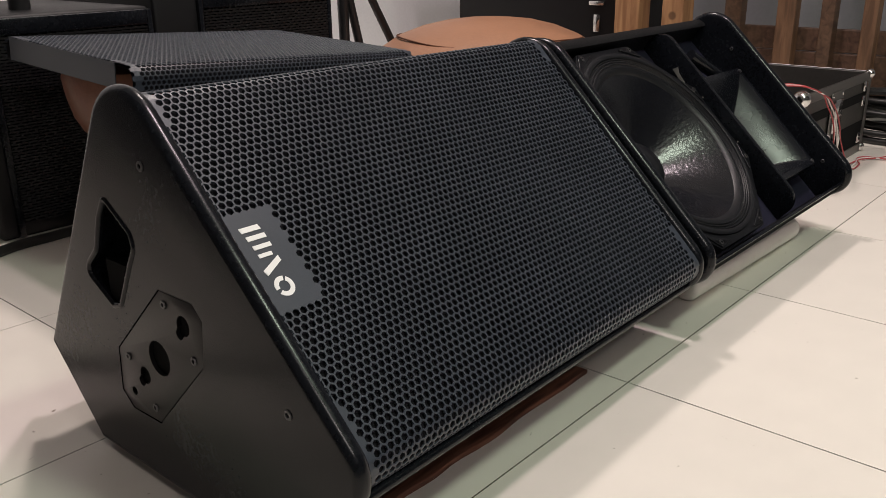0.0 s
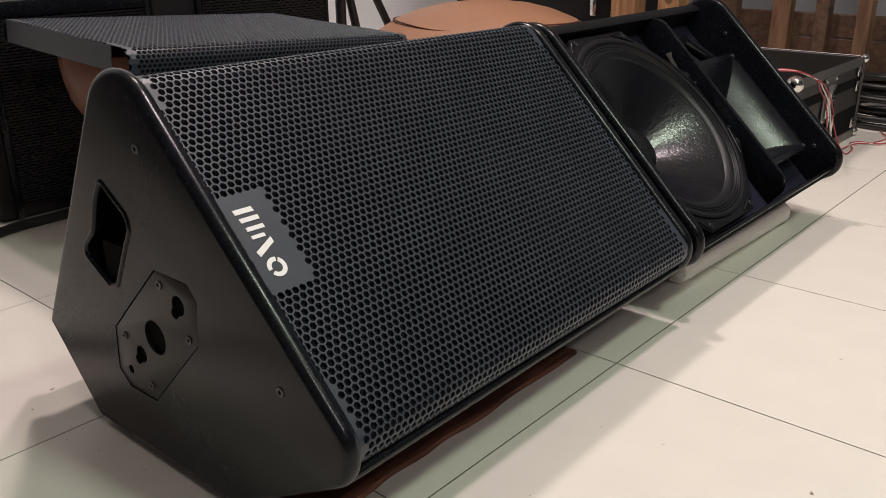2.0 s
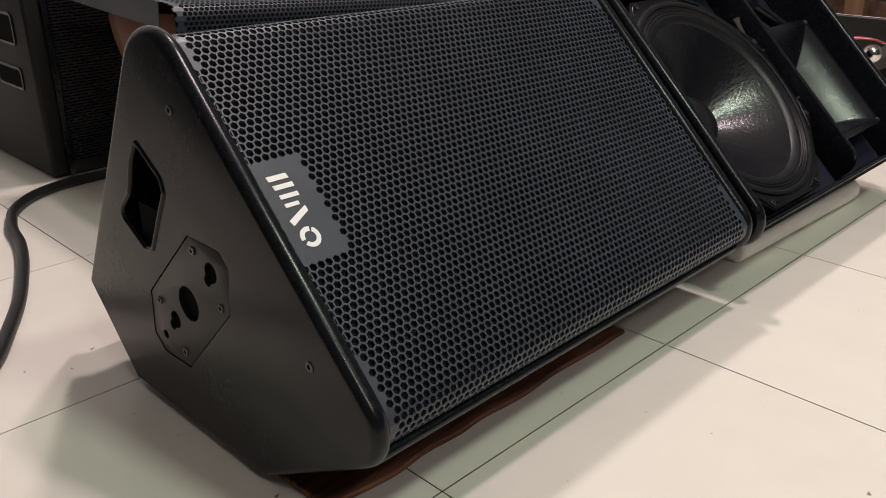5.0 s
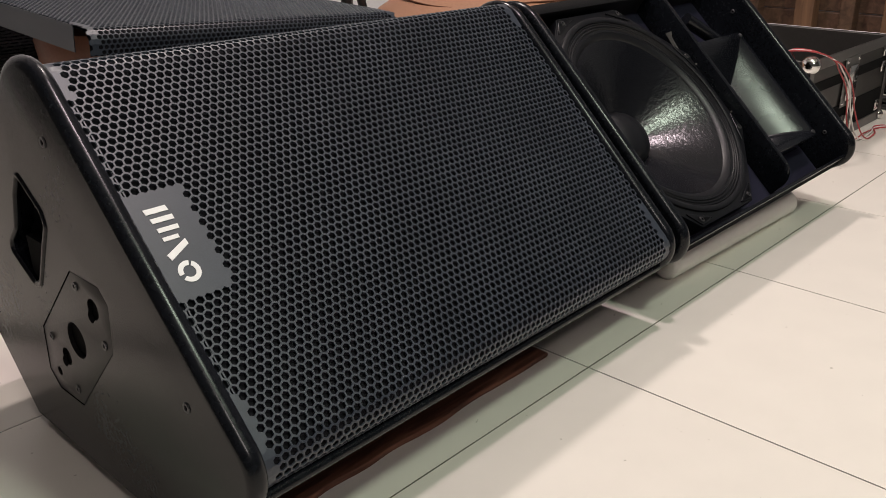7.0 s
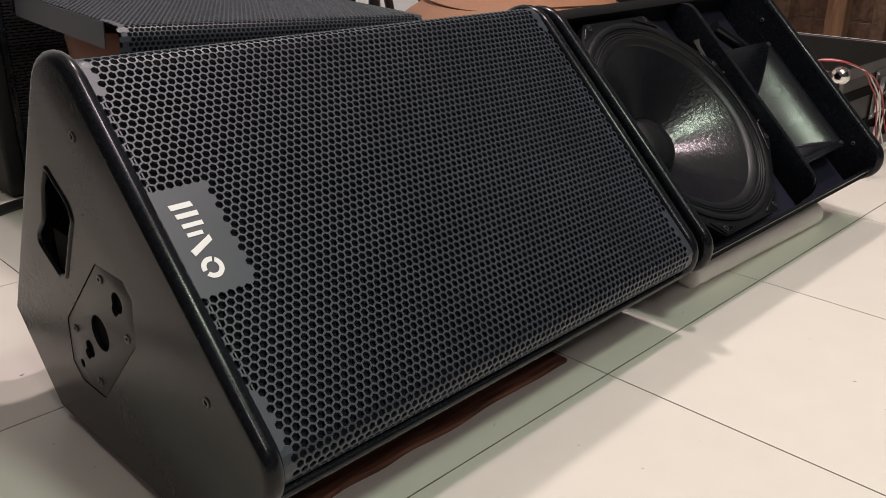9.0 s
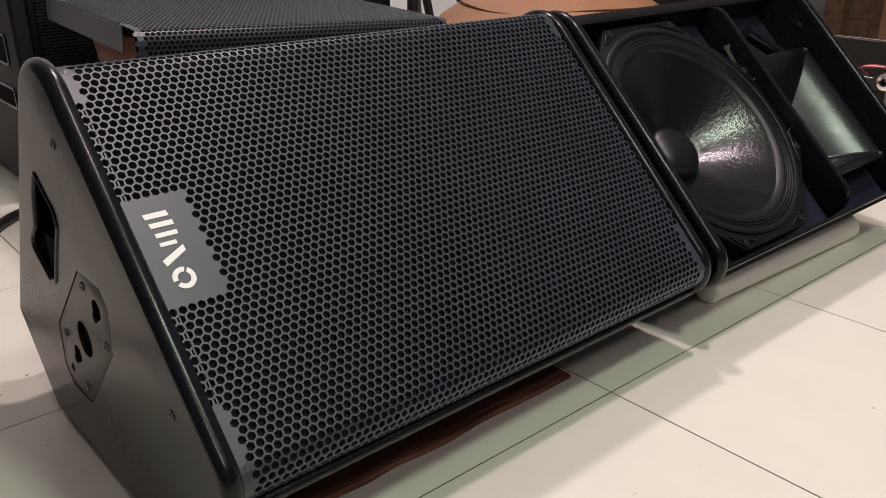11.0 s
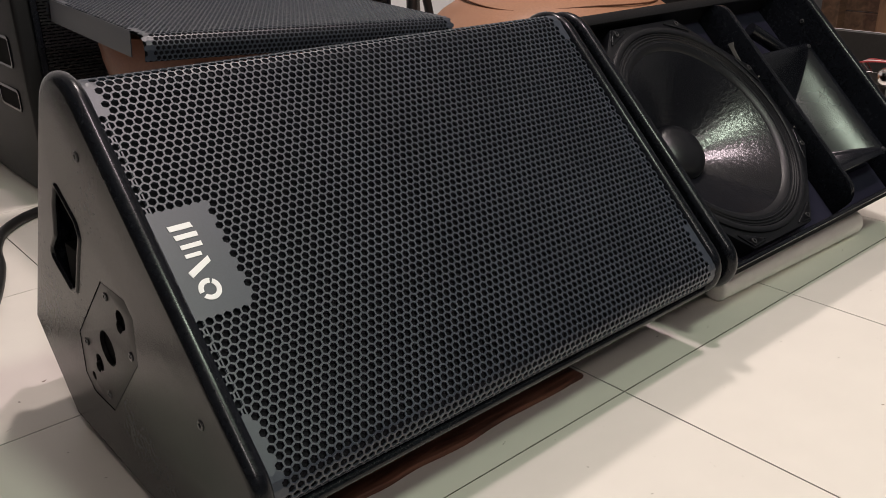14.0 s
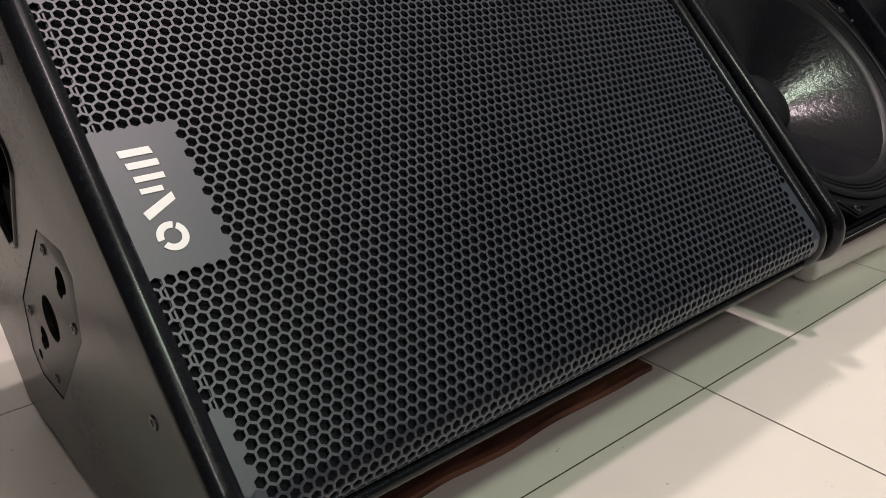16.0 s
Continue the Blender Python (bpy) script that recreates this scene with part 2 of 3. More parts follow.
def plate(bm, outer, holes, x0, x1, round_edge=0.0, steps=4, deep=None):
    """A slab across x from x0 to x1 with the outline in (y, z), holes through it and rounded rims."""
    from mathutils.geometry import tessellate_polygon

    def ring(loop, x):
        return [bm.verts.new((x, p.x, p.y)) for p in loop]

    def bridge(p, q):
        for k in range(len(p)):
            j = (k + 1) % len(p)
            bm.faces.new((p[k], p[j], q[j], q[k]))

    way = 1 if x1 > x0 else -1
    levels = []
    if round_edge:
        for k in range(steps + 1):
            a = math.pi / 2 * k / steps
            levels.append((round_edge * (1 - math.sin(a)), x0 + way * round_edge * (1 - math.cos(a))))
        for k in range(steps + 1):
            a = math.pi / 2 * k / steps
            levels.append((round_edge * (1 - math.cos(a)), x1 - way * round_edge * (1 - math.sin(a))))
    else:
        levels = [(0, x0), (0, x1)]
    rings = [ring(inset(outer, off) if off else outer, x) for off, x in levels]
    for p, q in zip(rings, rings[1:]):
        bridge(p, q)
    tops = [ring(h, x0) for h in holes]
    ends = [ring(h, x1 if deep is None else x0 + way * deep) for h in holes]
    for p, q in zip(tops, ends):
        bridge(p, q)
    for face_rings, x in ((([rings[0]] + tops), x0), ([rings[-1]] + (ends if deep is None else []), x1)):
        flat = [v for r in face_rings for v in r]
        tris = tessellate_polygon([[Vector((v.co.y, v.co.z, 0)) for v in r] for r in face_rings])
        for t in tris:
            try:
                bm.faces.new([flat[i] for i in t])
            except ValueError:
                pass
    return bm


def circle(u, v, r, n=20):
    return [Vector((u + r * math.cos(2 * math.pi * k / n), v + r * math.sin(2 * math.pi * k / n))) for k in range(n)]


def tube(name, points, r, mat, parent=None, label="", smooth_curve=True):
    cu = bpy.data.curves.new(name, "CURVE")
    cu.dimensions, cu.bevel_depth, cu.bevel_resolution = "3D", r, 3
    sp = cu.splines.new("BEZIER" if smooth_curve else "POLY")
    pts = sp.bezier_points if smooth_curve else sp.points
    pts.add(len(points) - 1)
    for p, co in zip(pts, points):
        if smooth_curve:
            p.co, p.handle_left_type, p.handle_right_type = co, "AUTO", "AUTO"
        else:
            p.co = (*co, 1)
    tmp = bpy.data.objects.new(name, cu)
    me = bpy.data.meshes.new_from_object(tmp)
    bpy.data.objects.remove(tmp)
    me.materials.clear()
    me.materials.append(mat)
    me.shade_smooth()
    ob = new(name, me)
    if parent:
        ob.parent = parent
    if label:
        tagged(ob, label)
    return ob


# ---- room ----
X0, X1, Y0, Y1, HIGH = -0.7222, 3.4, -3.0, 2.5, 2.75
floor = tagged(mesh_object("floor", [(X0, Y0, -0.0009), (X1, Y0, -0.0009), (X1, Y1, -0.0009), (X0, Y1, -0.0009), (X0, Y0, -0.1), (X1, Y0, -0.1), (X1, Y1, -0.1), (X0, Y1, -0.1)],
                           [(0, 1, 2, 3), (4, 7, 6, 5), (0, 4, 5, 1), (1, 5, 6, 2), (2, 6, 7, 3), (3, 7, 4, 0)], GROUT), "cream ceramic tile floor with thin dark joints", "floor", kind="structure")
# South and west walls are unseen; dark, west one close, to darken the cap's reflections.
for name, lo, hi in (("wall_north", (X0, Y1, 0), (X1, Y1 + 0.12, HIGH)), ("wall_south", (X0, Y0 - 0.12, 0), (X1, Y0, HIGH)),
                     ("wall_east", (X1, Y0 - 0.12, 0), (X1 + 0.12, Y1 + 0.12, HIGH)), ("wall_west", (X0 - 0.12, Y0 - 0.12, 0), (X0, Y1 + 0.12, HIGH))):
    tagged(part(name, boxed(lo, hi), WALL if name == "wall_north" else WALL_DIM if name == "wall_east" else DARK_UNSEEN, smooth=False), "white painted plaster wall" if name in ("wall_north", "wall_east") else "unseen dark grey wall that keeps reflections dark", "wall", kind="structure")
tagged(part("ceiling", boxed((X0 - 0.12, Y0 - 0.12, HIGH), (X1 + 0.12, Y1 + 0.12, HIGH + 0.1)), CEIL, smooth=False), "plain white ceiling", "ceiling", kind="structure")

# ---- the wedge loudspeakers ----
R2 = math.sqrt(0.5)
FRONT = 0.247


def face(s, d):
    """(y, z) of a place s up the sloping front and d behind its foremost line."""
    return ((s + d) * R2 - FRONT / 2, (s - d) * R2 + FRONT / 2)


PROFILE = rounded([(0.238, 0.485, 0.064), (0.464, 0.112, 0.006), (0.367, 0.008, 0.006), (0.094, 0.008, 0.008), (-0.1145, 0.1325, 0.042)], 10)
HANDLE = rounded([(0.276, 0.328, 0.006), (0.231, 0.298, 0.014), (0.228, 0.283, 0.01), (0.242, 0.260, 0.004), (0.270, 0.210, 0.008), (0.286, 0.205, 0.008), (0.335, 0.232, 0.010), (0.328, 0.246, 0.010), (0.308, 0.264, 0.012), (0.292, 0.305, 0.012)], 4)
PLATE_OUT = [Vector(p) for p in ((0.191, 0.2475), (0.134, 0.248), (0.120, 0.234), (0.127, 0.183), (0.221, 0.087), (0.275, 0.086), (0.294, 0.102), (0.289, 0.155))]


def end_cap(parent, x0, x1, fittings):
    """A thick moulded end panel, outer face at x0."""
    holes = [HANDLE, inset(PLATE_OUT, -0.0011)] if fittings else []
    cap = part("end_cap", plate(bmesh.new(), PROFILE, holes, x0, x1, 0.0098, 7), CAP, parent)
    if not fittings:
        return cap
    way = 1 if x1 > x0 else -1
    # handle pocket, seen through the opening
    bm = bmesh.new()
    grown = inset(HANDLE, -0.001)
    deep = x0 + way * 0.075
    a = [bm.verts.new((x0 + way * 0.004, p.x, p.y)) for p in grown]
    b = [bm.verts.new((deep, p.x, p.y)) for p in grown]
    for k in range(len(a)):
        bm.faces.new((a[k], a[(k + 1) % len(a)], b[(k + 1) % len(a)], b[k]))
    bm.faces.new(b)
    part("handle_pocket", bm, RUBBER, cap, "deep black moulded hand pocket")
    # rounded lip round the hand opening
    tube("handle_rim", [(x0 + way * 0.0022, p.x, p.y) for p in HANDLE + HANDLE[:1]], 0.0042, CAP, cap, smooth_curve=False)
    # steel rigging plate with its holes
    def keyhole(u, v, big, small, off, ang):
        pts = []
        c, s = math.cos(ang), math.sin(ang)
        for k in range(14):
            a_ = math.radians(35) + math.radians(290) * k / 13
            pts.append((math.cos(a_) * big, math.sin(a_) * big))
        for k in range(7):
            a_ = math.radians(-70) + math.radians(140) * k / 6
            pts.append((off + math.cos(a_) * small, math.sin(a_) * small))
        return [Vector((u + c * p - s * q, v + s * p + c * q)) for p, q in pts]
    cuts = [circle(0.2070, 0.1675, 0.0196, 28), keyhole(0.154, 0.2195, 0.0110, 0.0062, 0.0135, -0.95), keyhole(0.2405, 0.137, 0.0100, 0.0060, 0.0125, -0.85), circle(0.2685, 0.1085, 0.0052, 14)]
    rig = part("rigging_plate", plate(bmesh.new(), PLATE_OUT, cuts, x0 + way * 0.0004, x0 + way * 0.005, 0.0006, 2), PLATE, cap, "black steel rigging plate with keyhole slots")
    bm = boxed((min(x0 + way * 0.0055, x0 + way * 0.02), 0.115, 0.08), (max(x0 + way * 0.0055, x0 + way * 0.02), 0.30, 0.255))
    part("plate_backing", bm, HOLE, cap, smooth=False)
    for u, v in ((0.185, 0.234), (0.271, 0.150), (0.141, 0.186), (0.227, 0.103)):
        screw(rig, x0, way, u, v, 0.0046)
    for u, v in ((-0.001, 0.180), (0.194, 0.373)):
        screw(cap, x0, way, u, v, 0.0052)
    return cap


def screw(parent, x, way, u, v, r):
    bm = lathe([(r, 0), (r, 0.0007), (r * 0.92, 0.0012), (r * 0.5, 0.0012), (r * 0.45, -0.0008), (0, -0.0008)], 18)
    ob = part("screw", bm, SCREW, parent)
    ob.matrix_basis = Matrix.Translation((x, u, v)) @ Matrix.Rotation(-way * math.pi / 2, 4, "Y")
    return ob


def shell(parent, x0, x1, low, high, lip, lip_high):
    """The box between the end panels: folded walls with an open sloping front."""
    outer = [a if a.x + a.y < 0.3 else b for a, b in zip(inset(PROFILE, low), inset(PROFILE, high))]
    # keep the walls, leave the front open between two lips
    def depth(p):
        return (p.x - p.y + FRONT) * R2
    n = len(outer)
    keep = [p for p in outer if depth(p) > (lip if p.x + p.y < 0.3 else lip_high)]
    first = max(range(len(keep)), key=lambda i: (keep[i] - keep[i - 1]).length if depth(keep[i]) < 0.12 and depth(keep[i - 1]) < 0.12 else 0)
    keep = keep[first:] + keep[:first]
    thick = 0.017
    inner = []
    for i, p in enumerate(keep):
        a, b = keep[max(0, i - 1)], keep[min(len(keep) - 1, i + 1)]
        d = (b - a).normalized()
        slim = 0.35 if i in (0, len(keep) - 1) else 1.0
        inner.append((p, Vector((-d.y, d.x)) * slim))
    mid = sum(keep, Vector((0, 0))) / len(keep)
    flip = 1 if (mid - inner[len(inner) // 2][0]).dot(inner[len(inner) // 2][1]) > 0 else -1
    bm = bmesh.new()
    a0 = [bm.verts.new((x0, p.x, p.y)) for p in keep]
    a1 = [bm.verts.new((x1, p.x, p.y)) for p in keep]
    b0 = [bm.verts.new((x0, *(p + nn * flip * thick))) for p, nn in inner]
    b1 = [bm.verts.new((x1, *(p + nn * flip * thick))) for p, nn in inner]
    for k in range(len(keep) - 1):
        bm.faces.new((a0[k], a0[k + 1], a1[k + 1], a1[k]))
        bm.faces.new((b0[k], b1[k], b1[k + 1], b0[k + 1]))
        bm.faces.new((a0[k], b0[k], b0[k + 1], a0[k + 1]))
        bm.faces.new((a1[k], a1[k + 1], b1[k + 1], b1[k]))
    for k in (0, -1):
        bm.faces.new((a0[k], a1[k], b1[k], b0[k]))
    return part("cabinet_shell", bm, BOX, parent)


PITCH = 0.00885
ROWP = PITCH * math.sqrt(3) / 2
S_LO, S_HI, BEND, D_G = 0.060, 0.449, 0.025, 0.018


def sheet(a):
    """Place (s, d) and outward normal (s, d) on the bent grille sheet, a metres along it from its lower edge."""
    arc, leg = BEND * math.pi / 2, 0.016
    if a < leg:
        return S_LO - BEND, D_G + BEND + leg - a, -1, 0
    a -= leg
    if a < arc:
        t = a / BEND
        return S_LO - BEND * math.cos(t), D_G + BEND - BEND * math.sin(t), -math.cos(t), -math.sin(t)
    a -= arc
    if a < S_HI - S_LO:
        return S_LO + a, D_G, 0, -1
    a -= S_HI - S_LO
    if a < arc:
        t = a / BEND
        return S_HI + BEND * math.sin(t), D_G + BEND - BEND * math.cos(t), math.sin(t), -math.cos(t)
    a -= arc
    return S_HI + BEND, D_G + BEND + a, 1, 0


SHEET_LEN = 2 * 0.016 + BEND * math.pi + S_HI - S_LO


def grille_mesh(x0, x1, badge):
    """Perforated steel: a sheet of hexagonal holes with chamfered rims; solid cells at the ends and under the badge."""
    verts, faces, index = [], [], {}
    flat0 = 0.016 + BEND * math.pi / 2

    def put(x, a, lift=0.0):
        s, d, ns, nd = sheet(max(0.0, min(SHEET_LEN, a)))
        y, z = face(s + ns * lift, d + nd * lift)
        verts.append((x, y, z))
        return len(verts) - 1

    def shared(x, a):
        key = (round(x * 2e5), round(a * 2e5))
        if key not in index:
            index[key] = put(x, a)
        return index[key]

    rows = int(SHEET_LEN / ROWP)
    cols = int((x1 - x0) / PITCH)
    R = PITCH / math.sqrt(3)
    dirs = [(math.cos(math.radians(30 + 60 * k)), math.sin(math.radians(30 + 60 * k))) for k in range(6)]
    for i in range(rows):
        a = ROWP * (i + 0.75)
        s_here = S_LO + a - flat0
        for j in range(cols):
            x = x0 + PITCH * (j + 0.5 + 0.5 * (i % 2))
            if x > x1:
                continue
            outer = [shared(x + R * c, a + R * q) for c, q in dirs]
            solid = min(x - x0, x1 - x) < 0.0135 and not 0.112 < s_here < 0.420
            solid |= badge and x < x0 + 0.0655 and 0.2095 < s_here < 0.3095
            if solid:
                faces.append(tuple(outer))
                continue
            rim = [put(x + R * 0.80 * c, a + R * 0.80 * q) for c, q in dirs]
            lip = [put(x + R * 0.745 * c, a + R * 0.745 * q, -0.00045) for c, q in dirs]
            low = [put(x + R * 0.745 * c, a + R * 0.745 * q, -0.0017) for c, q in dirs]
            for k in range(6):
                n = (k + 1) % 6
                faces += [(outer[k], outer[n], rim[n], rim[k]), (rim[k], rim[n], lip[n], lip[k]), (lip[k], lip[n], low[n], low[k])]
    return verts, faces


def foam(parent, x0, x1):
    """Thin black foam behind a perforated sheet."""
    bm = bmesh.new()
    ring0, ring1 = [], []
    for k in range(41):
        s, d, ns, nd = sheet(SHEET_LEN * k / 40)
        y, z = face(s - ns * 0.0045, d - nd * 0.0045)
        ring0.append(bm.verts.new((x0, y, z)))
        ring1.append(bm.verts.new((x1, y, z)))
    for k in range(40):
        bm.faces.new((ring0[k], ring0[k + 1], ring1[k + 1], ring1[k]))
    return part("foam_backing", bm, FOAM, parent, "black foam behind the grille")


def flanges(parent, x0, x1, short=0.0):
    """Turned-down strips at both ends of a grille sheet."""
    for xe, w in ((x0 - 0.0003, 1), (x1 + 0.0047, -1)):
        bm = bmesh.new()
        loops = [[bm.verts.new((xe + w * t, *face(s, D_G + dd))) for s, dd in ((S_LO + short, 0.001), (S_HI, 0.001), (S_HI, 0.042), (S_LO + short, 0.042))] for t in (0.0, 0.0015)]
        bm.faces.new(loops[0]), bm.faces.new(loops[1][::-1])
        for k in range(4):
            bm.faces.new((loops[0][k], loops[0][(k + 1) % 4], loops[1][(k + 1) % 4], loops[1][k]))
        part("end_flange", bm, GRILLE, parent, smooth=False)


def flat_shape(name, loops, parent, mat, d, thick=0.0006, label=""):
    """Thin raised shapes on the sloping front, outlines in (x, s)."""
    bm = bmesh.new()
    for loop in loops:
        for k, dd in ((0, d), (1, d - thick)):
            vs = [bm.verts.new((x, *face(s, dd))) for x, s in loop]
            if k == 0:
                low = vs
            bm.faces.new(vs if k else vs[::-1])
        for k in range(len(loop)):
            j = (k + 1) % len(loop)
            bm.faces.new((low[k], low[j], vs[j], vs[k]))
    return part(name, bm, mat, parent, label, smooth=False)


def arc_band(x, s, r0, r1, a0, a1, n=14):
    up = [(x + r1 * math.cos(math.radians(a0 + (a1 - a0) * k / n)), s + r1 * math.sin(math.radians(a0 + (a1 - a0) * k / n))) for k in range(n + 1)]
    dn = [(x + r0 * math.cos(math.radians(a0 + (a1 - a0) * k / n)), s + r0 * math.sin(math.radians(a0 + (a1 - a0) * k / n))) for k in range(n, -1, -1)]
    return up + dn


LONG = 0.710
CAPT = 0.0200
CAPF = 0.0205
speaker = thing("wedge_loudspeaker", "black wedge floor loudspeaker with perforated steel grille, on a board", "loudspeaker", group="wedge loudspeakers")
end_cap(speaker, 0.0, CAPT, True)
end_cap(speaker, LONG, LONG - CAPF, False)
shell(speaker, CAPT - 0.001, LONG - CAPF + 0.001, 0.020, 0.026, 0.060, 0.060)
gv, gf = grille_mesh(0.0175, LONG - 0.0185, True)
grille = mesh_object("grille", gv, gf, GRILLE, speaker, "dark grey powder-coated steel grille with hexagonal holes")
flanges(grille, 0.0295, LONG - 0.033)
foam(speaker, CAPT, LONG - CAPF)
flat_shape("badge_mark", [[(0.0365, 0.2970), (0.0372, 0.2915), (0.0595, 0.2915), (0.0585, 0.2970)]], grille, WHITE, D_G, label="plain white bar")
flat_shape("badge_mark", [[(0.0385, 0.2870), (0.0390, 0.2820), (0.0605, 0.2820), (0.0605, 0.2870)]], grille, WHITE, D_G)
flat_shape("badge_mark", [[(0.0400, 0.2765), (0.0400, 0.2720), (0.0605, 0.2720), (0.0605, 0.2765)]], grille, WHITE, D_G)
flat_shape("badge_mark", [[(0.0405, 0.2670), (0.0405, 0.2630), (0.0560, 0.2630), (0.0560, 0.2670)]], grille, WHITE, D_G)
flat_shape("badge_mark", [[(0.0365, 0.2500), (0.0385, 0.2440), (0.0605, 0.2550), (0.0600, 0.2610)]], grille, WHITE, D_G)
flat_shape("badge_mark", [arc_band(0.0485, 0.2300, 0.0058, 0.0105, 70, 190), arc_band(0.0485, 0.2300, 0.0058, 0.0105, 215, 415)], grille, WHITE, D_G)

part("front_rail", rod(bmesh.new(), (CAPT - 0.002, *face(0.0300, 0.0475)), (LONG - CAPF + 0.002, *face(0.0300, 0.0475)), 0.0055, sides=20), CAP, speaker, "glossy black rounded lower rail")

for ob in speaker.children_recursive:
    if ob.name.startswith("screw"):
        continue
    # the box stands slightly askew to the tile lines and leans down towards its far end
    k = 0.55 if ob.name.split(".")[0] in ("grille", "foam_backing", "badge_mark", "end_flange") else 1.0
    for v in ob.data.vertices:
        v.co.y += 0.0326 * v.co.x * k
        v.co.z = max(v.co.z - 0.0213 * v.co.x * k, 0.0078)

# the second loudspeaker, its grille taken off
L2 = 0.650
HINGE = (-0.1, 0.13)
TIP = Matrix.Translation((0, HINGE[0], HINGE[1])) @ Matrix.Rotation(radians(-0.57), 4, "X") @ Matrix.Translation((0, -HINGE[0], -HINGE[1]))
STANDS = Matrix.Translation((0.724, 0.020, -0.0155)) @ TIP
opened = thing("wedge_loudspeaker", "black wedge loudspeaker with its grille removed, woofer and horn bare", "loudspeaker", STANDS, group="wedge loudspeakers")
for ob in (end_cap(opened, 0.0, CAPF, False), end_cap(opened, L2, L2 - CAPF, False), shell(opened, CAPF - 0.001, L2 - CAPF + 0.001, 0.010, 0.026, 0.047, 0.042)):
    for v in ob.data.vertices:
        p = STANDS @ v.co
        v.co = STANDS.inverted() @ Vector((p.x, p.y, max(p.z, 0.0005)))
D_B, D_W = 0.090, 0.0665
WX, WS, WR = 0.219, 0.2530, 0.1935


def on_face(x, s, d):
    """Pose on the sloping front: local x along the box, local y up the slope, local z outwards."""
    y, z = face(s, d)
    return Matrix.Translation((x, y, z)) @ Matrix.Rotation(math.pi / 4, 4, "X")


# baffle with a round cut-out, and a rectangular one for the horn
HX0, HX1, HS0, HS1 = 0.446, 0.606, 0.110, 0.335
bm = plate(bmesh.new(), [Vector(p) for p in ((0.02, 0.040), (L2 - 0.02, 0.040), (L2 - 0.02, 0.476), (0.02, 0.476))],
           [circle(WX, WS, WR - 0.02, 64), [Vector(p) for p in ((HX0, HS0), (HX1, HS0), (HX1, HS1), (HX0, HS1))]], 0.0, 0.018)
for v in bm.verts:
    dd, x, s = v.co
    y, z = face(s, D_B + dd)
    v.co = (x, y, z)
part("baffle", bm, BAFFLE, opened, "black painted baffle board", smooth=False)

octagon = rounded([((WR + 0.0265) * math.cos(radians(22.5 + 45 * k)), (WR + 0.0265) * math.sin(radians(22.5 + 45 * k)), 0.006) for k in range(8)], 3)
bm = plate(bmesh.new(), octagon, [circle(0, 0, WR - 0.030, 96)], 0.009, D_W - D_B, 0.0012, 2)
for v in bm.verts:
    v.co = (v.co.y, v.co.z, v.co.x)
woofer = part("woofer_frame", bm, CAST, opened, "black cast eight-sided woofer frame")
woofer.matrix_basis = on_face(WX, WS, D_W)
for k in range(8):
    a = radians(22.5 + 45 * k)
    bolt = part("bolt", lathe([(0.0052, 0), (0.0052, 0.003), (0.0045, 0.004), (0.0022, 0.004), (0.002, 0.001), (0, 0.001)], 14), SCREW, woofer)
    bolt.matrix_basis = Matrix.Translation(((WR + 0.0145) * math.cos(a), (WR + 0.0145) * math.sin(a), 0.0092))
    # raised three-cornered lug round each bolt
    lug = rounded([(WR + 0.0235, 0.0, 0.0022), (WR + 0.006, 0.034, 0.0015), (WR + 0.006, -0.034, 0.0015)], 3)
    bm = plate(bmesh.new(), lug, [inset(lug, 0.0030)], 0.0115, 0.0086, 0.0005, 1)
    for v in bm.verts:
        v.co = (v.co.y, v.co.z, v.co.x)
    part("lug_rim", bm, CAST, woofer).matrix_basis = Matrix.Rotation(a, 4, "Z")
surround = [(WR - 0.001, 0.0088), (WR - 0.0015, 0.0125), (WR - 0.004, 0.0140), (WR - 0.0085, 0.0140), (WR - 0.011, 0.0125)]
for k in range(3):
    r = WR - 0.011 - 0.0048 * k
    surround += [(r - 0.0008, 0.0090), (r - 0.0018, 0.0108), (r - 0.0032, 0.0110), (r - 0.0042, 0.0092), (r - 0.0048, 0.0078)]
ob = part("surround", lathe(surround, 96), RUBBER, woofer, "ribbed black surround")
RC = WR - 0.0254
part("cone_edge", lathe([(RC, 0.0078), (RC - 0.001, 0.0092), (RC - 0.006, 0.0080), (RC - 0.013, 0.0030), (RC - 0.0145, 0.0005)], 96), RUBBER, woofer, "matt grey glued strip round the cone")
cone = [(RC, 0.0075)] + [(RC - (RC - 0.05) * t, 0.0075 - 0.076 * (t ** 1.15)) for t in [k / 14 for k in range(1, 15)]]
part("cone", lathe(cone, 96), CONE, woofer, "glossy black crinkled paper cone")
part("dust_cap", lathe([(0.0505, -0.0665), (0.049, -0.064)] + [(0.048 * math.cos(t), -0.064 + 0.022 * math.sin(t)) for t in [math.pi / 2 * k / 10 for k in range(1, 11)]], 64), CAST, woofer, "black domed dust cap")

# thin lower lip of the open front
lip = part("front_lip", boxed((CAPF - 0.001, 0.0345, 0.0295), (L2 - CAPF + 0.001, 0.0405, D_B + 0.001), 0.0018, 2), CAP, opened, "thin black lower lip")
for v in lip.data.vertices:
    x, q, d = v.co
    v.co = (x, *face(q, d))
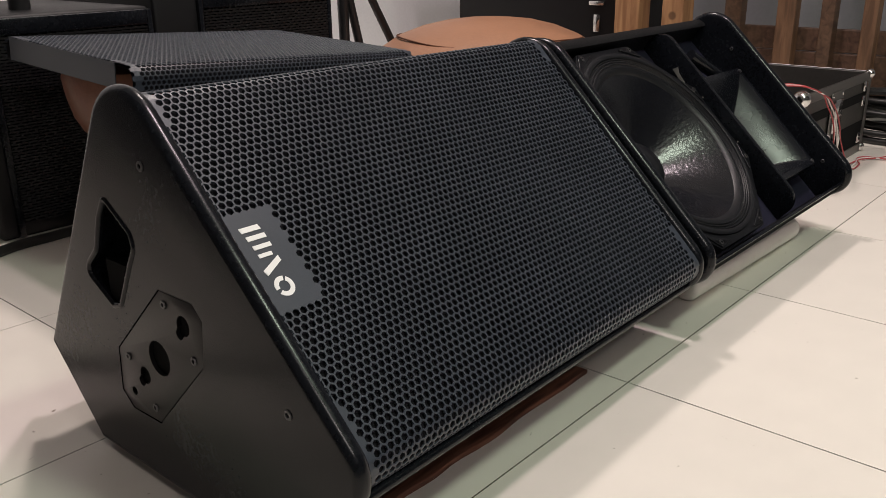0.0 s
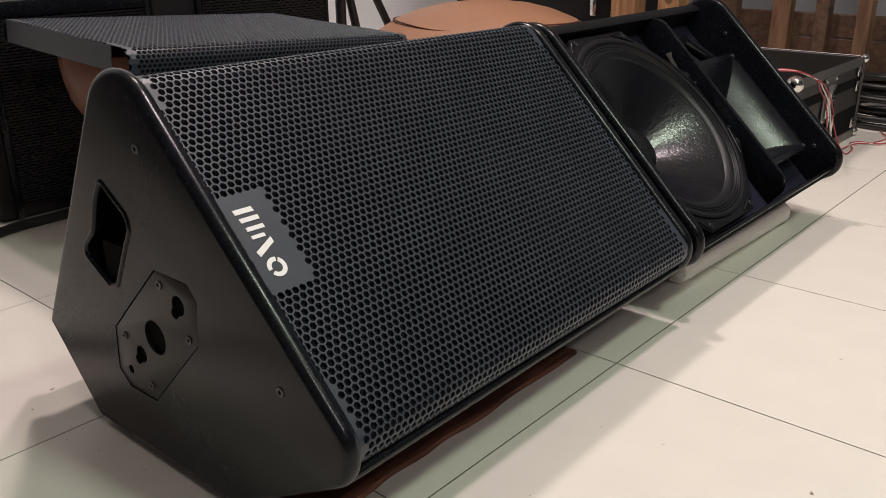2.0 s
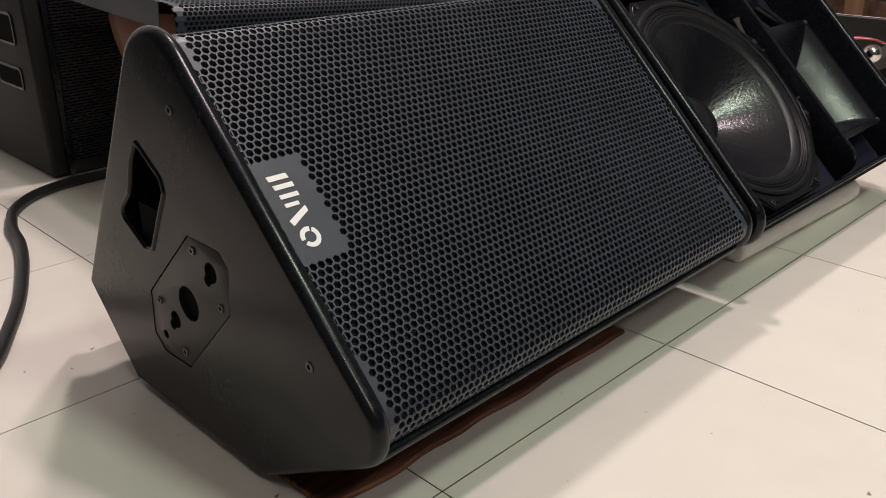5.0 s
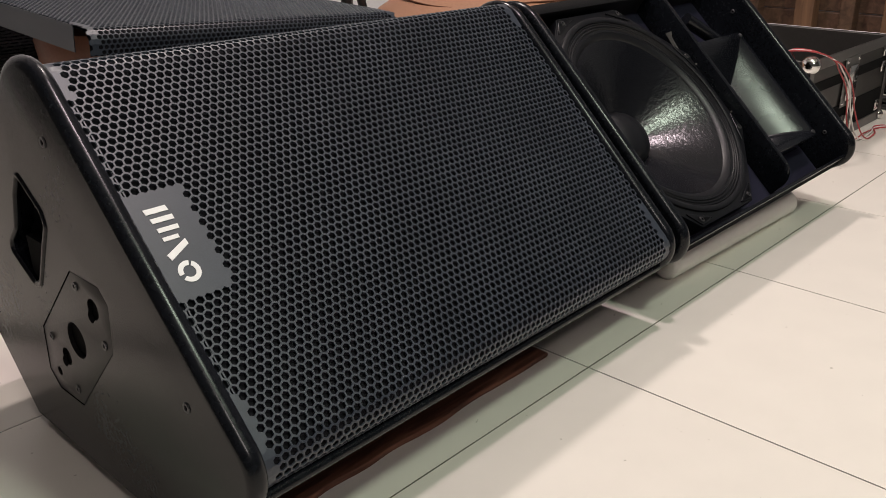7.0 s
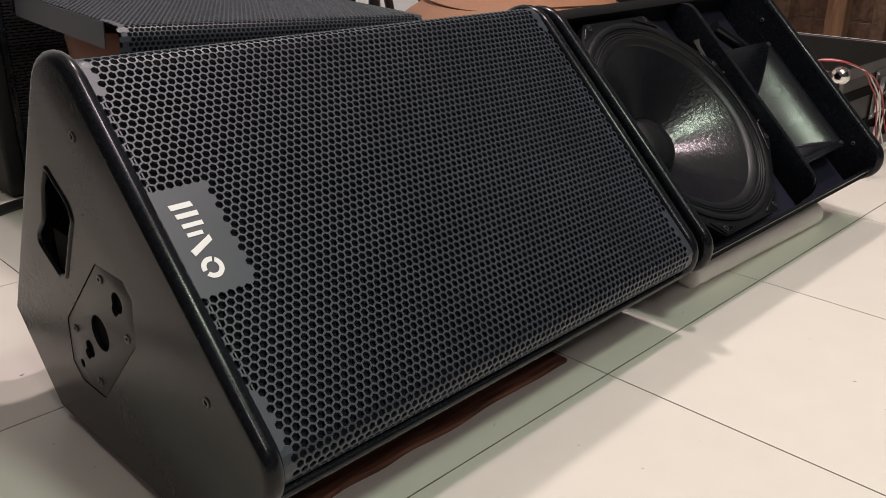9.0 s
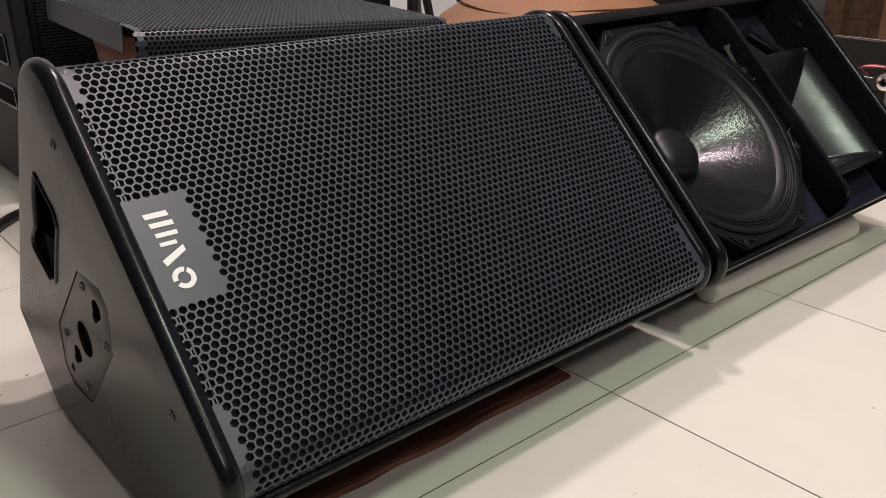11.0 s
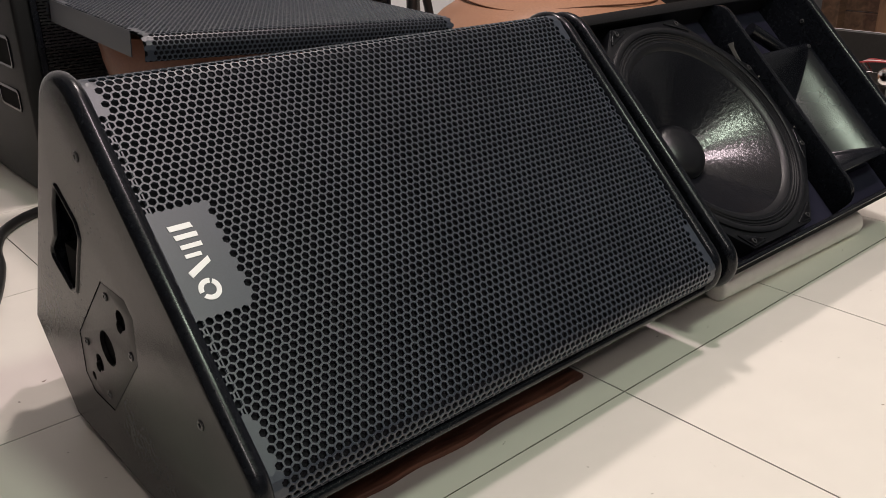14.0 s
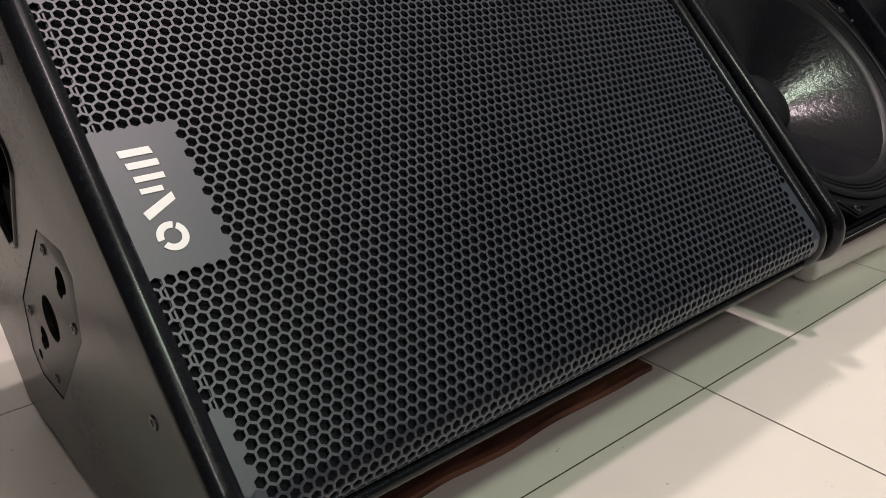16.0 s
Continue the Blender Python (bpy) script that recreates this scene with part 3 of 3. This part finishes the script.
# brace between woofer and horn
bm = plate(bmesh.new(), rounded([(0.046, D_B - 0.0005, 0.0), (0.470, D_B - 0.0005, 0.0), (0.470, 0.0325, 0.036), (0.048, 0.0325, 0.034)], 10), [], 0.422, 0.434, 0.0018, 2)
for v in bm.verts:
    x, q, d = v.co
    v.co = (x, *face(q, d))
part("brace", bm, CAP, opened, "black brace bar with rounded corners")
bm = bmesh.new()
torn = [(0.0, 0.0), (0.036, -0.004), (0.039, 0.002), (0.014, 0.005), (0.004, 0.011)]
low, top = ([bm.verts.new((0.4196 - t, *face(0.392 - u, 0.066 - v))) for u, v in torn] for t in (0.0, 0.0009))
bm.faces.new(low), bm.faces.new(top[::-1])
for k in range(5):
    bm.faces.new((low[k], low[(k + 1) % 5], top[(k + 1) % 5], top[k]))
part("stuck_tag", bm, DUST, opened, "torn grey paper tag", smooth=False)
for u, r in ((0.312, 0.0018), (0.205, 0.0016)):
    part("glue_spot", rod(bmesh.new(), (0.4205, *face(u, 0.055)), (0.4216, *face(u, 0.055)), r, sides=9), DUST, opened)

# horn flare: a square mouth with a raised lip, four bellied walls and a narrow throat
bm = bmesh.new()
prev = None
hx, hs = (HX0 + HX1) / 2, (HS0 + HS1) / 2
HW, HH, HD = (HX1 - HX0) / 2, (HS1 - HS0) / 2, 0.043
levels = [(HW + 0.012, HH + 0.012, D_B), (HW + 0.012, HH + 0.012, HD + 0.001), (HW + 0.011, HH + 0.011, HD), (HW + 0.002, HH + 0.002, HD), (HW, HH, HD + 0.001)]
for k in range(1, 17):
    t = k / 16
    levels.append(((HW - 0.010) * (1 - t) ** 1.38 + 0.010, (HH - 0.014) * (1 - t) ** 1.35 + 0.014, HD + 0.001 + 0.135 * t ** 1.1))
for n, (w, h, d) in enumerate(levels):
    k = max(0.0, (d - HD - 0.001) / 0.135) if n > 3 else 0.0
    cx, cs, rr = hx - 0.045 * k ** 0.8, hs - 0.040 * k ** 0.8, min(0.004 + 0.010 * k, w * 0.5)
    loop = rounded([(cx - w, cs - h, rr), (cx + w, cs - h, rr), (cx + w, cs + h, rr), (cx - w, cs + h, rr)], 4)
    ring = [bm.verts.new((p.x, *face(p.y, d))) for p in loop]
    if prev:
        for k in range(len(ring)):
            j = (k + 1) % len(ring)
            bm.faces.new((prev[k], prev[j], ring[j], ring[k]))
    prev = ring
bm.faces.new(prev)
horn = part("horn", bm, HORN, opened, "glossy black moulded horn flare")
for x, q in ((HX0 - 0.004, HS1 + 0.004), (HX1 + 0.004, HS1 + 0.004), (HX1 + 0.004, HS0 - 0.004)):
    bolt = part("bolt", lathe([(0.0042, 0), (0.0042, 0.002), (0.0034, 0.0028), (0.0018, 0.0028), (0.0015, 0.001), (0, 0.001)], 12), SCREW, horn)
    bolt.matrix_basis = on_face(x, q, HD)
port = rod(bmesh.new(), (0.486, *face(0.404, 0.052)), (0.556, *face(0.352, 0.062)), 0.0125, sides=28)
part("port_tube", port, HORN, opened, "glossy black rounded port tube")
for q in (0.405, 0.110):
    bm = lathe([(0.0040, 0), (0.0040, 0.0008), (0.0034, 0.0014), (0.002, 0.0014), (0.0017, -0.001), (0, -0.001)], 16)
    part("screw", bm, SCREW, opened).matrix_basis = Matrix.Translation((L2 - CAPF - 0.0003, *face(q - 0.016, 0.034))) @ Matrix.Rotation(-math.pi / 2, 4, "Y")

# white roll wedged under the opened loudspeaker
roll = thing("foam_roll", "white foam roll lying under the opened loudspeaker", "roll")
A, B = Vector((0.850, 0.027, 0.0235)), Vector((1.285, 0.014, 0.0235))
length = (B - A).length
ends = [(0, 0), (0.016, 0), (0.0205, 0.0015), (0.0235, 0.006)]
body = part("roll_body", lathe(ends + [(0.0235 - 0.0006 * (k % 2), length * k / 24) for k in range(1, 24)] + [(r, length - z) for r, z in reversed(ends)], 36), ROLL, roll)
body.matrix_basis = Matrix.Translation(A) @ (B - A).to_track_quat("Z", "Y").to_matrix().to_4x4()

# weathered board under the covered loudspeaker
bm = boxed((0.018, 0.012, 0.0), (0.530, 0.34, 0.0075), 0.0015, 1)
bmesh.ops.subdivide_edges(bm, edges=[e for e in bm.edges if abs((e.verts[0].co - e.verts[1].co).x) > 0.3], cuts=60)
for v in bm.verts:
    k = noise.noise(v.co * 14)
    v.co.y += 0.006 * k if v.co.y < 0.1 else 0
    v.co.x += 0.010 * noise.noise(Vector((7, v.co.y * 9, 2))) if v.co.x > 0.5 else 0
tagged(part("wooden_board", bm, BOARD, smooth=False), "rough reddish-brown weathered board under the loudspeaker", "board")

# loose grille lying on a pouf
loose = thing("loose_grille", "detached dark grey perforated steel grille lying on a leather stool", "grille")
S_HI, SHEET_LEN = S_HI + 0.045, SHEET_LEN + 0.045  # this sheet is deeper than the mounted one
lv, lf = grille_mesh(0.0, 0.615, False)
g2 = mesh_object("perforated_sheet", lv, lf, GRILLE, loose)
flanges(loose, 0.0, 0.6145, 0.030)
foam(loose, 0.002, 0.615)
U, V = Vector((0.614, -0.022, -0.034)).normalized(), Vector((0.0, 0.41, 0.016))
V = (V - U * V.dot(U)).normalized()
N = U.cross(V)
base = Vector((0, *face(S_LO, D_G)))
old = Matrix(((1, 0, 0), (0, R2, -R2), (0, R2, R2)))
turn = Matrix((U, V, N)).transposed() @ old.transposed()
loose.matrix_basis = Matrix.Translation(Vector((0.284, 0.714, 0.398)) - turn @ base) @ turn.to_4x4()

# ---- things behind ----


def pouf(name, label, x, y, rx, ry, h):
    ob = thing(name, label, "pouf", pose(x, y, 0), group="")
    prof = [(0.0, 0.0), (0.86, 0.0), (0.95, 0.05), (1.0, 0.22), (1.0, 0.40), (0.97, 0.53), (0.90, 0.66), (0.80, 0.765), (0.66, 0.860), (0.50, 0.925), (0.32, 0.972), (0.15, 0.994), (0.0, 1.0)]
    bm = lathe(prof, 56)
    for v in bm.verts:
        v.co = Vector((v.co.x * rx, v.co.y * ry, v.co.z * h))
        v.co += Vector((0.012, 0.012, 0.006 if v.co.z > 0.05 else 0)) * noise.noise(v.co * 5 + Vector((x, y, 0)))
    part("cushion", bm, LEATHER, ob, "tan leather cover")
    seam = []
    for k in range(61):
        a = 2 * math.pi * k / 60
        p = Vector((0.668 * rx * math.cos(a), 0.668 * ry * math.sin(a), (0.856 + 0.012 * math.sin(3 * a)) * h))
        p += Vector((0.012, 0.012, 0.006)) * noise.noise(p * 5 + Vector((x, y, 0)))
        seam.append(p * 1.001)
    tube("seam", seam, 0.0022, STITCH, ob, "dark stitched seam", smooth_curve=False)
    return ob


stool = thing("leather_stool", "low stool with thick brown leather seat, darkened for dim light, under the loose grille", "stool", pose(0.655, 1.03, 0))
prof = [(0.0, 0.212), (0.60, 0.212), (0.80, 0.216), (0.905, 0.232), (0.955, 0.262), (0.985, 0.300), (1.0, 0.335), (0.985, 0.352), (0.93, 0.362), (0.6, 0.366), (0.0, 0.366)]
bm = lathe(prof, 56)
for v in bm.verts:
    v.co = Vector((v.co.x * 0.312, v.co.y * 0.200, v.co.z))
    v.co += Vector((0.006, 0.006, 0.002)) * noise.noise(v.co * 6)
part("seat", bm, LEATHER_DIM, stool, "thick brown leather seat, darkened for dim light")
part("column", rod(bmesh.new(), (0, 0, 0.02), (0, 0, 0.214), 0.035, sides=24), STAND, stool)
part("foot_disc", lathe([(0, 0), (0.17, 0), (0.17, 0.008), (0.16, 0.014), (0.04, 0.022), (0, 0.022)], 48), STAND, stool)
pouf("leather_pouf", "large domed tan leather pouf beside the loose grille", 1.605, 1.03, 0.405, 0.395, 0.371)


def sub_speaker(label, lo, hi, grille_from):
    """A square black box loudspeaker with a slotted dark front and grip cut-outs on its side."""
    ob = thing("box_loudspeaker", label, "loudspeaker", group="box loudspeakers")
    (x0, y0, z0), (x1, y1, z1) = lo, hi
    part("body", boxed((x0, y0 + 0.012, z0), (x1, y1, z1), 0.010, 3), BOX, ob)
    bm = bmesh.new()
    rows = 60
    hgt = (z1 - z0 - 0.07) / rows
    for k in range(rows):
        z = z0 + 0.03 + hgt * k
        block(bm, (grille_from, y0 + 0.002, z + hgt * 0.22), (x1 - 0.014, y0 + 0.0125, z + hgt * 0.84))
        pitch = 0.019
        for c in range(int((x1 - 0.014 - grille_from) / pitch)):
            xx = grille_from + pitch * (c + 0.25 + 0.5 * (k % 2))
            block(bm, (xx, y0 + 0.0028, z + hgt * 0.84), (xx + 0.0055, y0 + 0.0118, z + hgt * 1.22))
    part("front_grille", bm, RIBS, ob, "dark steel front with staggered slots")
    part("front_frame", block(block(block(bmesh.new(), (grille_from - 0.014, y0, z0 + 0.004), (grille_from - 0.001, y0 + 0.013, z1 - 0.006), 0.003), (x1 - 0.0135, y0, z0 + 0.004), (x1 - 0.001, y0 + 0.013, z1 - 0.006), 0.003), (grille_from - 0.001, y0, z1 - 0.038), (x1 - 0.0135, y0 + 0.013, z1 - 0.006), 0.003), CAP, ob)
    for zc, hh in ((z0 + 0.30, 0.033), (z0 + 0.20, 0.024)):
        loop = rounded([(y0 + 0.075, zc - hh, 0.012), (y0 + 0.21, zc - hh, 0.012), (y0 + 0.21, zc + hh, 0.012), (y0 + 0.075, zc + hh, 0.012)], 4)
        part("grip_recess", plate(bmesh.new(), loop, [inset(loop, 0.006)], x0 - 0.003, x0 + 0.004, 0.001, 1), CAP, ob)
        # flat matt black sheet stands in for the shade inside the grip
        part("grip_hollow", plate(bmesh.new(), inset(loop, 0.005), [], x0 - 0.0012, x0 + 0.003), HOLE, ob, smooth=False)
    bm = rod(bmesh.new(), (x0 + 0.17, (y0 + y1) / 2 - 0.12, z1 - 0.004), (x0 + 0.17, (y0 + y1) / 2 - 0.12, z1 + 0.05), 0.022)
    part("pole_socket", bm, STAND, ob)
    return ob


sub_speaker("black box loudspeaker with slotted grille and side grips", (0.255, 1.222, 0), (0.648, 1.75, 0.447), 0.30)
sub_speaker("black box loudspeaker standing beside another box", (0.665, 1.235, 0), (1.186, 1.75, 0.470), 0.79)

stand = thing("tripod_stand", "black steel tripod stand with splayed legs", "stand")
part("pole", rod(bmesh.new(), (1.470, 1.5, 0.10), (1.474, 1.5, 1.1), 0.0165), STAND, stand)
part("strut", rod(bmesh.new(), (1.462, 1.512, 0.60), (1.555, 1.488, 0.14), 0.0135), STAND, stand)
part("leg", rod(bmesh.new(), (1.490, 1.49, 0.56), (1.80, 1.46, 0.013), 0.013), STAND, stand)
part("leg", rod(bmesh.new(), (1.455, 1.53, 0.56), (1.24, 1.90, 0.013), 0.014), STAND, stand)
part("leg", rod(bmesh.new(), (1.49, 1.53, 0.56), (1.80, 1.86, 0.013), 0.014), STAND, stand)
part("collar", rod(bmesh.new(), (1.472, 1.5, 0.53), (1.472, 1.5, 0.63), 0.026), STAND, stand)

cab = thing("black_cabinet", "tall plain black cabinet with a metal latch", "cabinet")
part("body", boxed((2.30, 1.015, 0.0), (2.75, 1.725, 0.95), 0.008), BOX, cab)
part("latch", boxed((2.285, 1.06, 0.36), (2.302, 1.12, 0.375), 0.003), CHROME, cab, "small metal latch")
part("catch", boxed((2.288, 1.075, 0.27), (2.302, 1.10, 0.33), 0.003), CHROME, cab, "small metal latch")


def timber(parent, lo, hi, mat):
    ob = part("timber", boxed(lo, hi, 0.004, 2), mat, parent, smooth=False)
    return ob


rack = thing("timber_rack", "rough pine timber rack of posts and rails", "rack")
for lo, hi, mat in (((2.20, 0.8755, 0.0), (2.277, 0.966, 1.3), PINE), ((2.20, 0.721, 0.0), (2.277, 0.795, 1.3), PINE), ((2.575, 0.687, 0.0), (2.625, 0.748, 1.3), PINED),
                    ((2.56, 0.498, 0.0), (2.61, 0.560, 1.3), PINE2), ((2.575, 0.378, 0.0), (2.625, 0.422, 1.3), PINED), ((2.53, 0.236, 0.0), (2.58, 0.280, 1.3), PINE2),
                    ((2.626, 0.02, 0.214), (2.65, 0.70, 0.290), PINED), ((2.626, 0.02, 0.05), (2.646, 0.74, 0.212), PINED), ((2.626, 0.02, 0.70), (2.65, 1.04, 0.76), PINED), ((2.278, 0.70, 0.72), (2.30, 0.98, 0.80), PINE)):
    timber(rack, lo, hi, mat)

case = thing("flight_case", "open grey flight case with aluminium edges and metal corners", "flight case")
CX0, CX1, CY0, CY1, CH = 1.640, 2.170, 0.138, 0.60, 0.222
for nm, lo, hi in (("front_panel", (CX0, CY0, 0.004), (CX1, CY0 + 0.010, CH)), ("back_panel", (CX0, CY1 - 0.010, 0.004), (CX1, CY1, CH)),
                   ("side_panel", (CX0, CY0 + 0.0105, 0.004), (CX0 + 0.010, CY1 - 0.0105, CH)), ("side_panel", (CX1 - 0.010, CY0 + 0.0105, 0.004), (CX1, CY1 - 0.0105, CH)),
                   ("bottom_panel", (CX0 + 0.0105, CY0 + 0.0105, 0.004), (CX1 - 0.0105, CY1 - 0.0105, 0.014))):
    part(nm, boxed(lo, hi, 0.001, 1), CASEP, case, smooth=False)
for z in (0.0, CH - 0.022):
    for lo, hi in (((CX0 - 0.003, CY0 - 0.003, z), (CX1 + 0.003, CY0 - 0.0002, z + 0.025)), ((CX0 - 0.003, CY0, z), (CX0 - 0.0002, CY1, z + 0.025)), ((CX1 + 0.0002, CY0, z), (CX1 + 0.003, CY1, z + 0.025)), ((CX0, CY1 + 0.0002, z), (CX1, CY1 + 0.003, z + 0.025))):
        part("edge_trim", boxed(lo, hi, 0.001, 1), ALU, case, smooth=False)
for x in (CX0 - 0.004, CX1 - 0.018):
    part("edge_trim", boxed((x, CY0 - 0.0045, 0.003), (x + 0.022, CY0 - 0.003, CH), 0.0006, 1), ALU, case, smooth=False)
for x, y in ((CX0, CY0), (CX1, CY0), (CX0, CY1), (CX1, CY1)):
    bm = bmesh.new()
    bmesh.ops.create_uvsphere(bm, u_segments=20, v_segments=12, radius=0.021 if x == CX0 else 0.013)
    ball = part("corner_ball", bm, CHROME, case, "polished ball corner")
    ball.location = (x, y, CH - 0.004)
    bm = bmesh.new()
    bmesh.ops.create_uvsphere(bm, u_segments=20, v_segments=12, radius=0.013)
    ball = part("corner_ball", bm, CHROME, case)
    ball.location = (x, y, 0.0135)
for x in (1.895,):
    latch = part("latch_plate", boxed((x - 0.045, CY0 - 0.0055, 0.085), (x + 0.045, CY0 - 0.0031, 0.205), 0.0008, 1), ALU, case)
    part("butterfly_latch", boxed((x - 0.028, CY0 - 0.012, 0.10), (x + 0.028, CY0 - 0.0056, 0.185), 0.003), CHROME, latch)
    for dx in (-0.036, 0.036):
        for dz in (0.095, 0.145, 0.195):
            rv = part("rivet", lathe([(0.004, 0), (0.0035, 0.0016), (0.002, 0.0024), (0, 0.0026)], 10), CHROME, latch)
            rv.matrix_basis = Matrix.Translation((x + dx, CY0 - 0.0056, dz)) @ Matrix.Rotation(math.pi / 2, 4, "X")
part("belt", boxed((CX0 + 0.02, CY0 - 0.0022, 0.148), (CX1 - 0.02, CY0 - 0.0003, 0.172), 0.0006, 1), HOLE, case, "dark recessed joint strip", smooth=False)
part("belt", boxed((CX0 + 0.02, CY0 - 0.0022, 0.026), (CX1 - 0.02, CY0 - 0.0003, 0.092), 0.0006, 1), HOLE, case, smooth=False)

for x in (1.885, 1.925):
    part("catch_rod", rod(bmesh.new(), (x, CY0 - 0.009, 0.022), (x + 0.006, CY0 - 0.009, 0.100), 0.0042, sides=12), CHROME, case, "bright metal catch")
part("catch_plate", boxed((1.872, CY0 - 0.006, 0.030), (1.942, CY0 - 0.0024, 0.062), 0.0008, 1), ALU, case)
for x, z in ((2.120, 0.190), (2.120, 0.150), (2.120, 0.048), (1.700, 0.120), (1.700, 0.048)):
    part("clasp", boxed((x - 0.012, CY0 - 0.0085, z - 0.014), (x + 0.012, CY0 - 0.0024, z + 0.014), 0.002, 2), CHROME, case)

coil = thing("cable_coil", "coiled black cables lying behind the flight case", "cable", pose(2.43, 0.10, 0))
for k in range(7):
    r, z, tilt = 0.150 + 0.014 * math.sin(k * 2.1), 0.011 + 0.019 * k, 0.006 * math.sin(k * 1.7)
    tube("loop", [(r * math.cos(math.pi * i / 8) + 0.01 * math.sin(k), r * math.sin(math.pi * i / 8) * 1.1, z + tilt * (1 + math.cos(math.pi * i / 8 + k))) for i in range(17)], 0.0095, CABLE, coil)

# red and white wires out of the case
for k, mat in ((0, RED), (1, WIREW), (2, RED)):
    o = 0.011 * k
    tube("twisted_wire", [(1.78 + o, 0.24, 0.19), (1.62 + o, 0.16 - o / 2, 0.250), (1.67 + o, 0.114 - o / 3, 0.236 - o / 2), (1.75 + o, 0.112 - o / 3, 0.19), (1.82 + o, 0.112 - o / 3, 0.13), (1.845 + o, 0.110 - o / 3, 0.06 + o), (1.89 + o, 0.106 - o, 0.006 + 0.002 * k), (1.98, 0.104 - o, 0.005), (2.055 + o, 0.092 + o / 2, 0.005), (2.10, 0.060 - o, 0.005), (2.3, 0.05 + 2 * o, 0.005), (2.7, -0.02, 0.005 + 0.004 * k)], 0.0018, mat)
for ob in [o for o in bpy.data.objects if o.name.startswith("twisted_wire")]:
    tagged(ob, "thin red or white wire trailing from the flight case", "wire", group="twisted wires")

# black cable across the tiles
tagged(tube("floor_cable", [(0.62, 1.19, 0.010), (0.44, 1.175, 0.010), (0.34, 1.168, 0.010), (0.225, 1.158, 0.010), (0.135, 1.10, 0.010), (0.088, 1.01, 0.010), (0.062, 0.90, 0.010), (0.020, 0.78, 0.010), (-0.05, 0.63, 0.010), (-0.16, 0.47, 0.010), (-0.36, 0.33, 0.010), (-0.60, 0.3, 0.010)], 0.010, CABLE),
       "thick black rubber cable curving across the tiles", "cable")

# ---- floor tiles ----
SIDE, JX, JY, JOINT = 0.4212, 0.5425, -0.0415, 0.0019
bm = bmesh.new()
block(bm, (JOINT / 2, JOINT / 2, -0.0008), (SIDE - JOINT / 2, SIDE - JOINT / 2, 0.0), 0.0)
bmesh.ops.bevel(bm, geom=[e for e in bm.edges if min(v.co.z for v in e.verts) > -0.001], offset=0.00015, segments=1, affect="EDGES")
first = part("tile", bm, TILE, floor, smooth=False)
first.location = (JX, JY, 0)
for i in range(-7, 7):
    for j in range(-7, 6):
        lo = (JX + i * SIDE, JY + j * SIDE)
        if (i, j) == (0, 0) or lo[0] < X0 or lo[1] < Y0 or lo[0] > X1 or lo[1] + SIDE > Y1:
            continue
        t = new("tile", first.data)
        t.parent, t.location = floor, (*lo, 0)
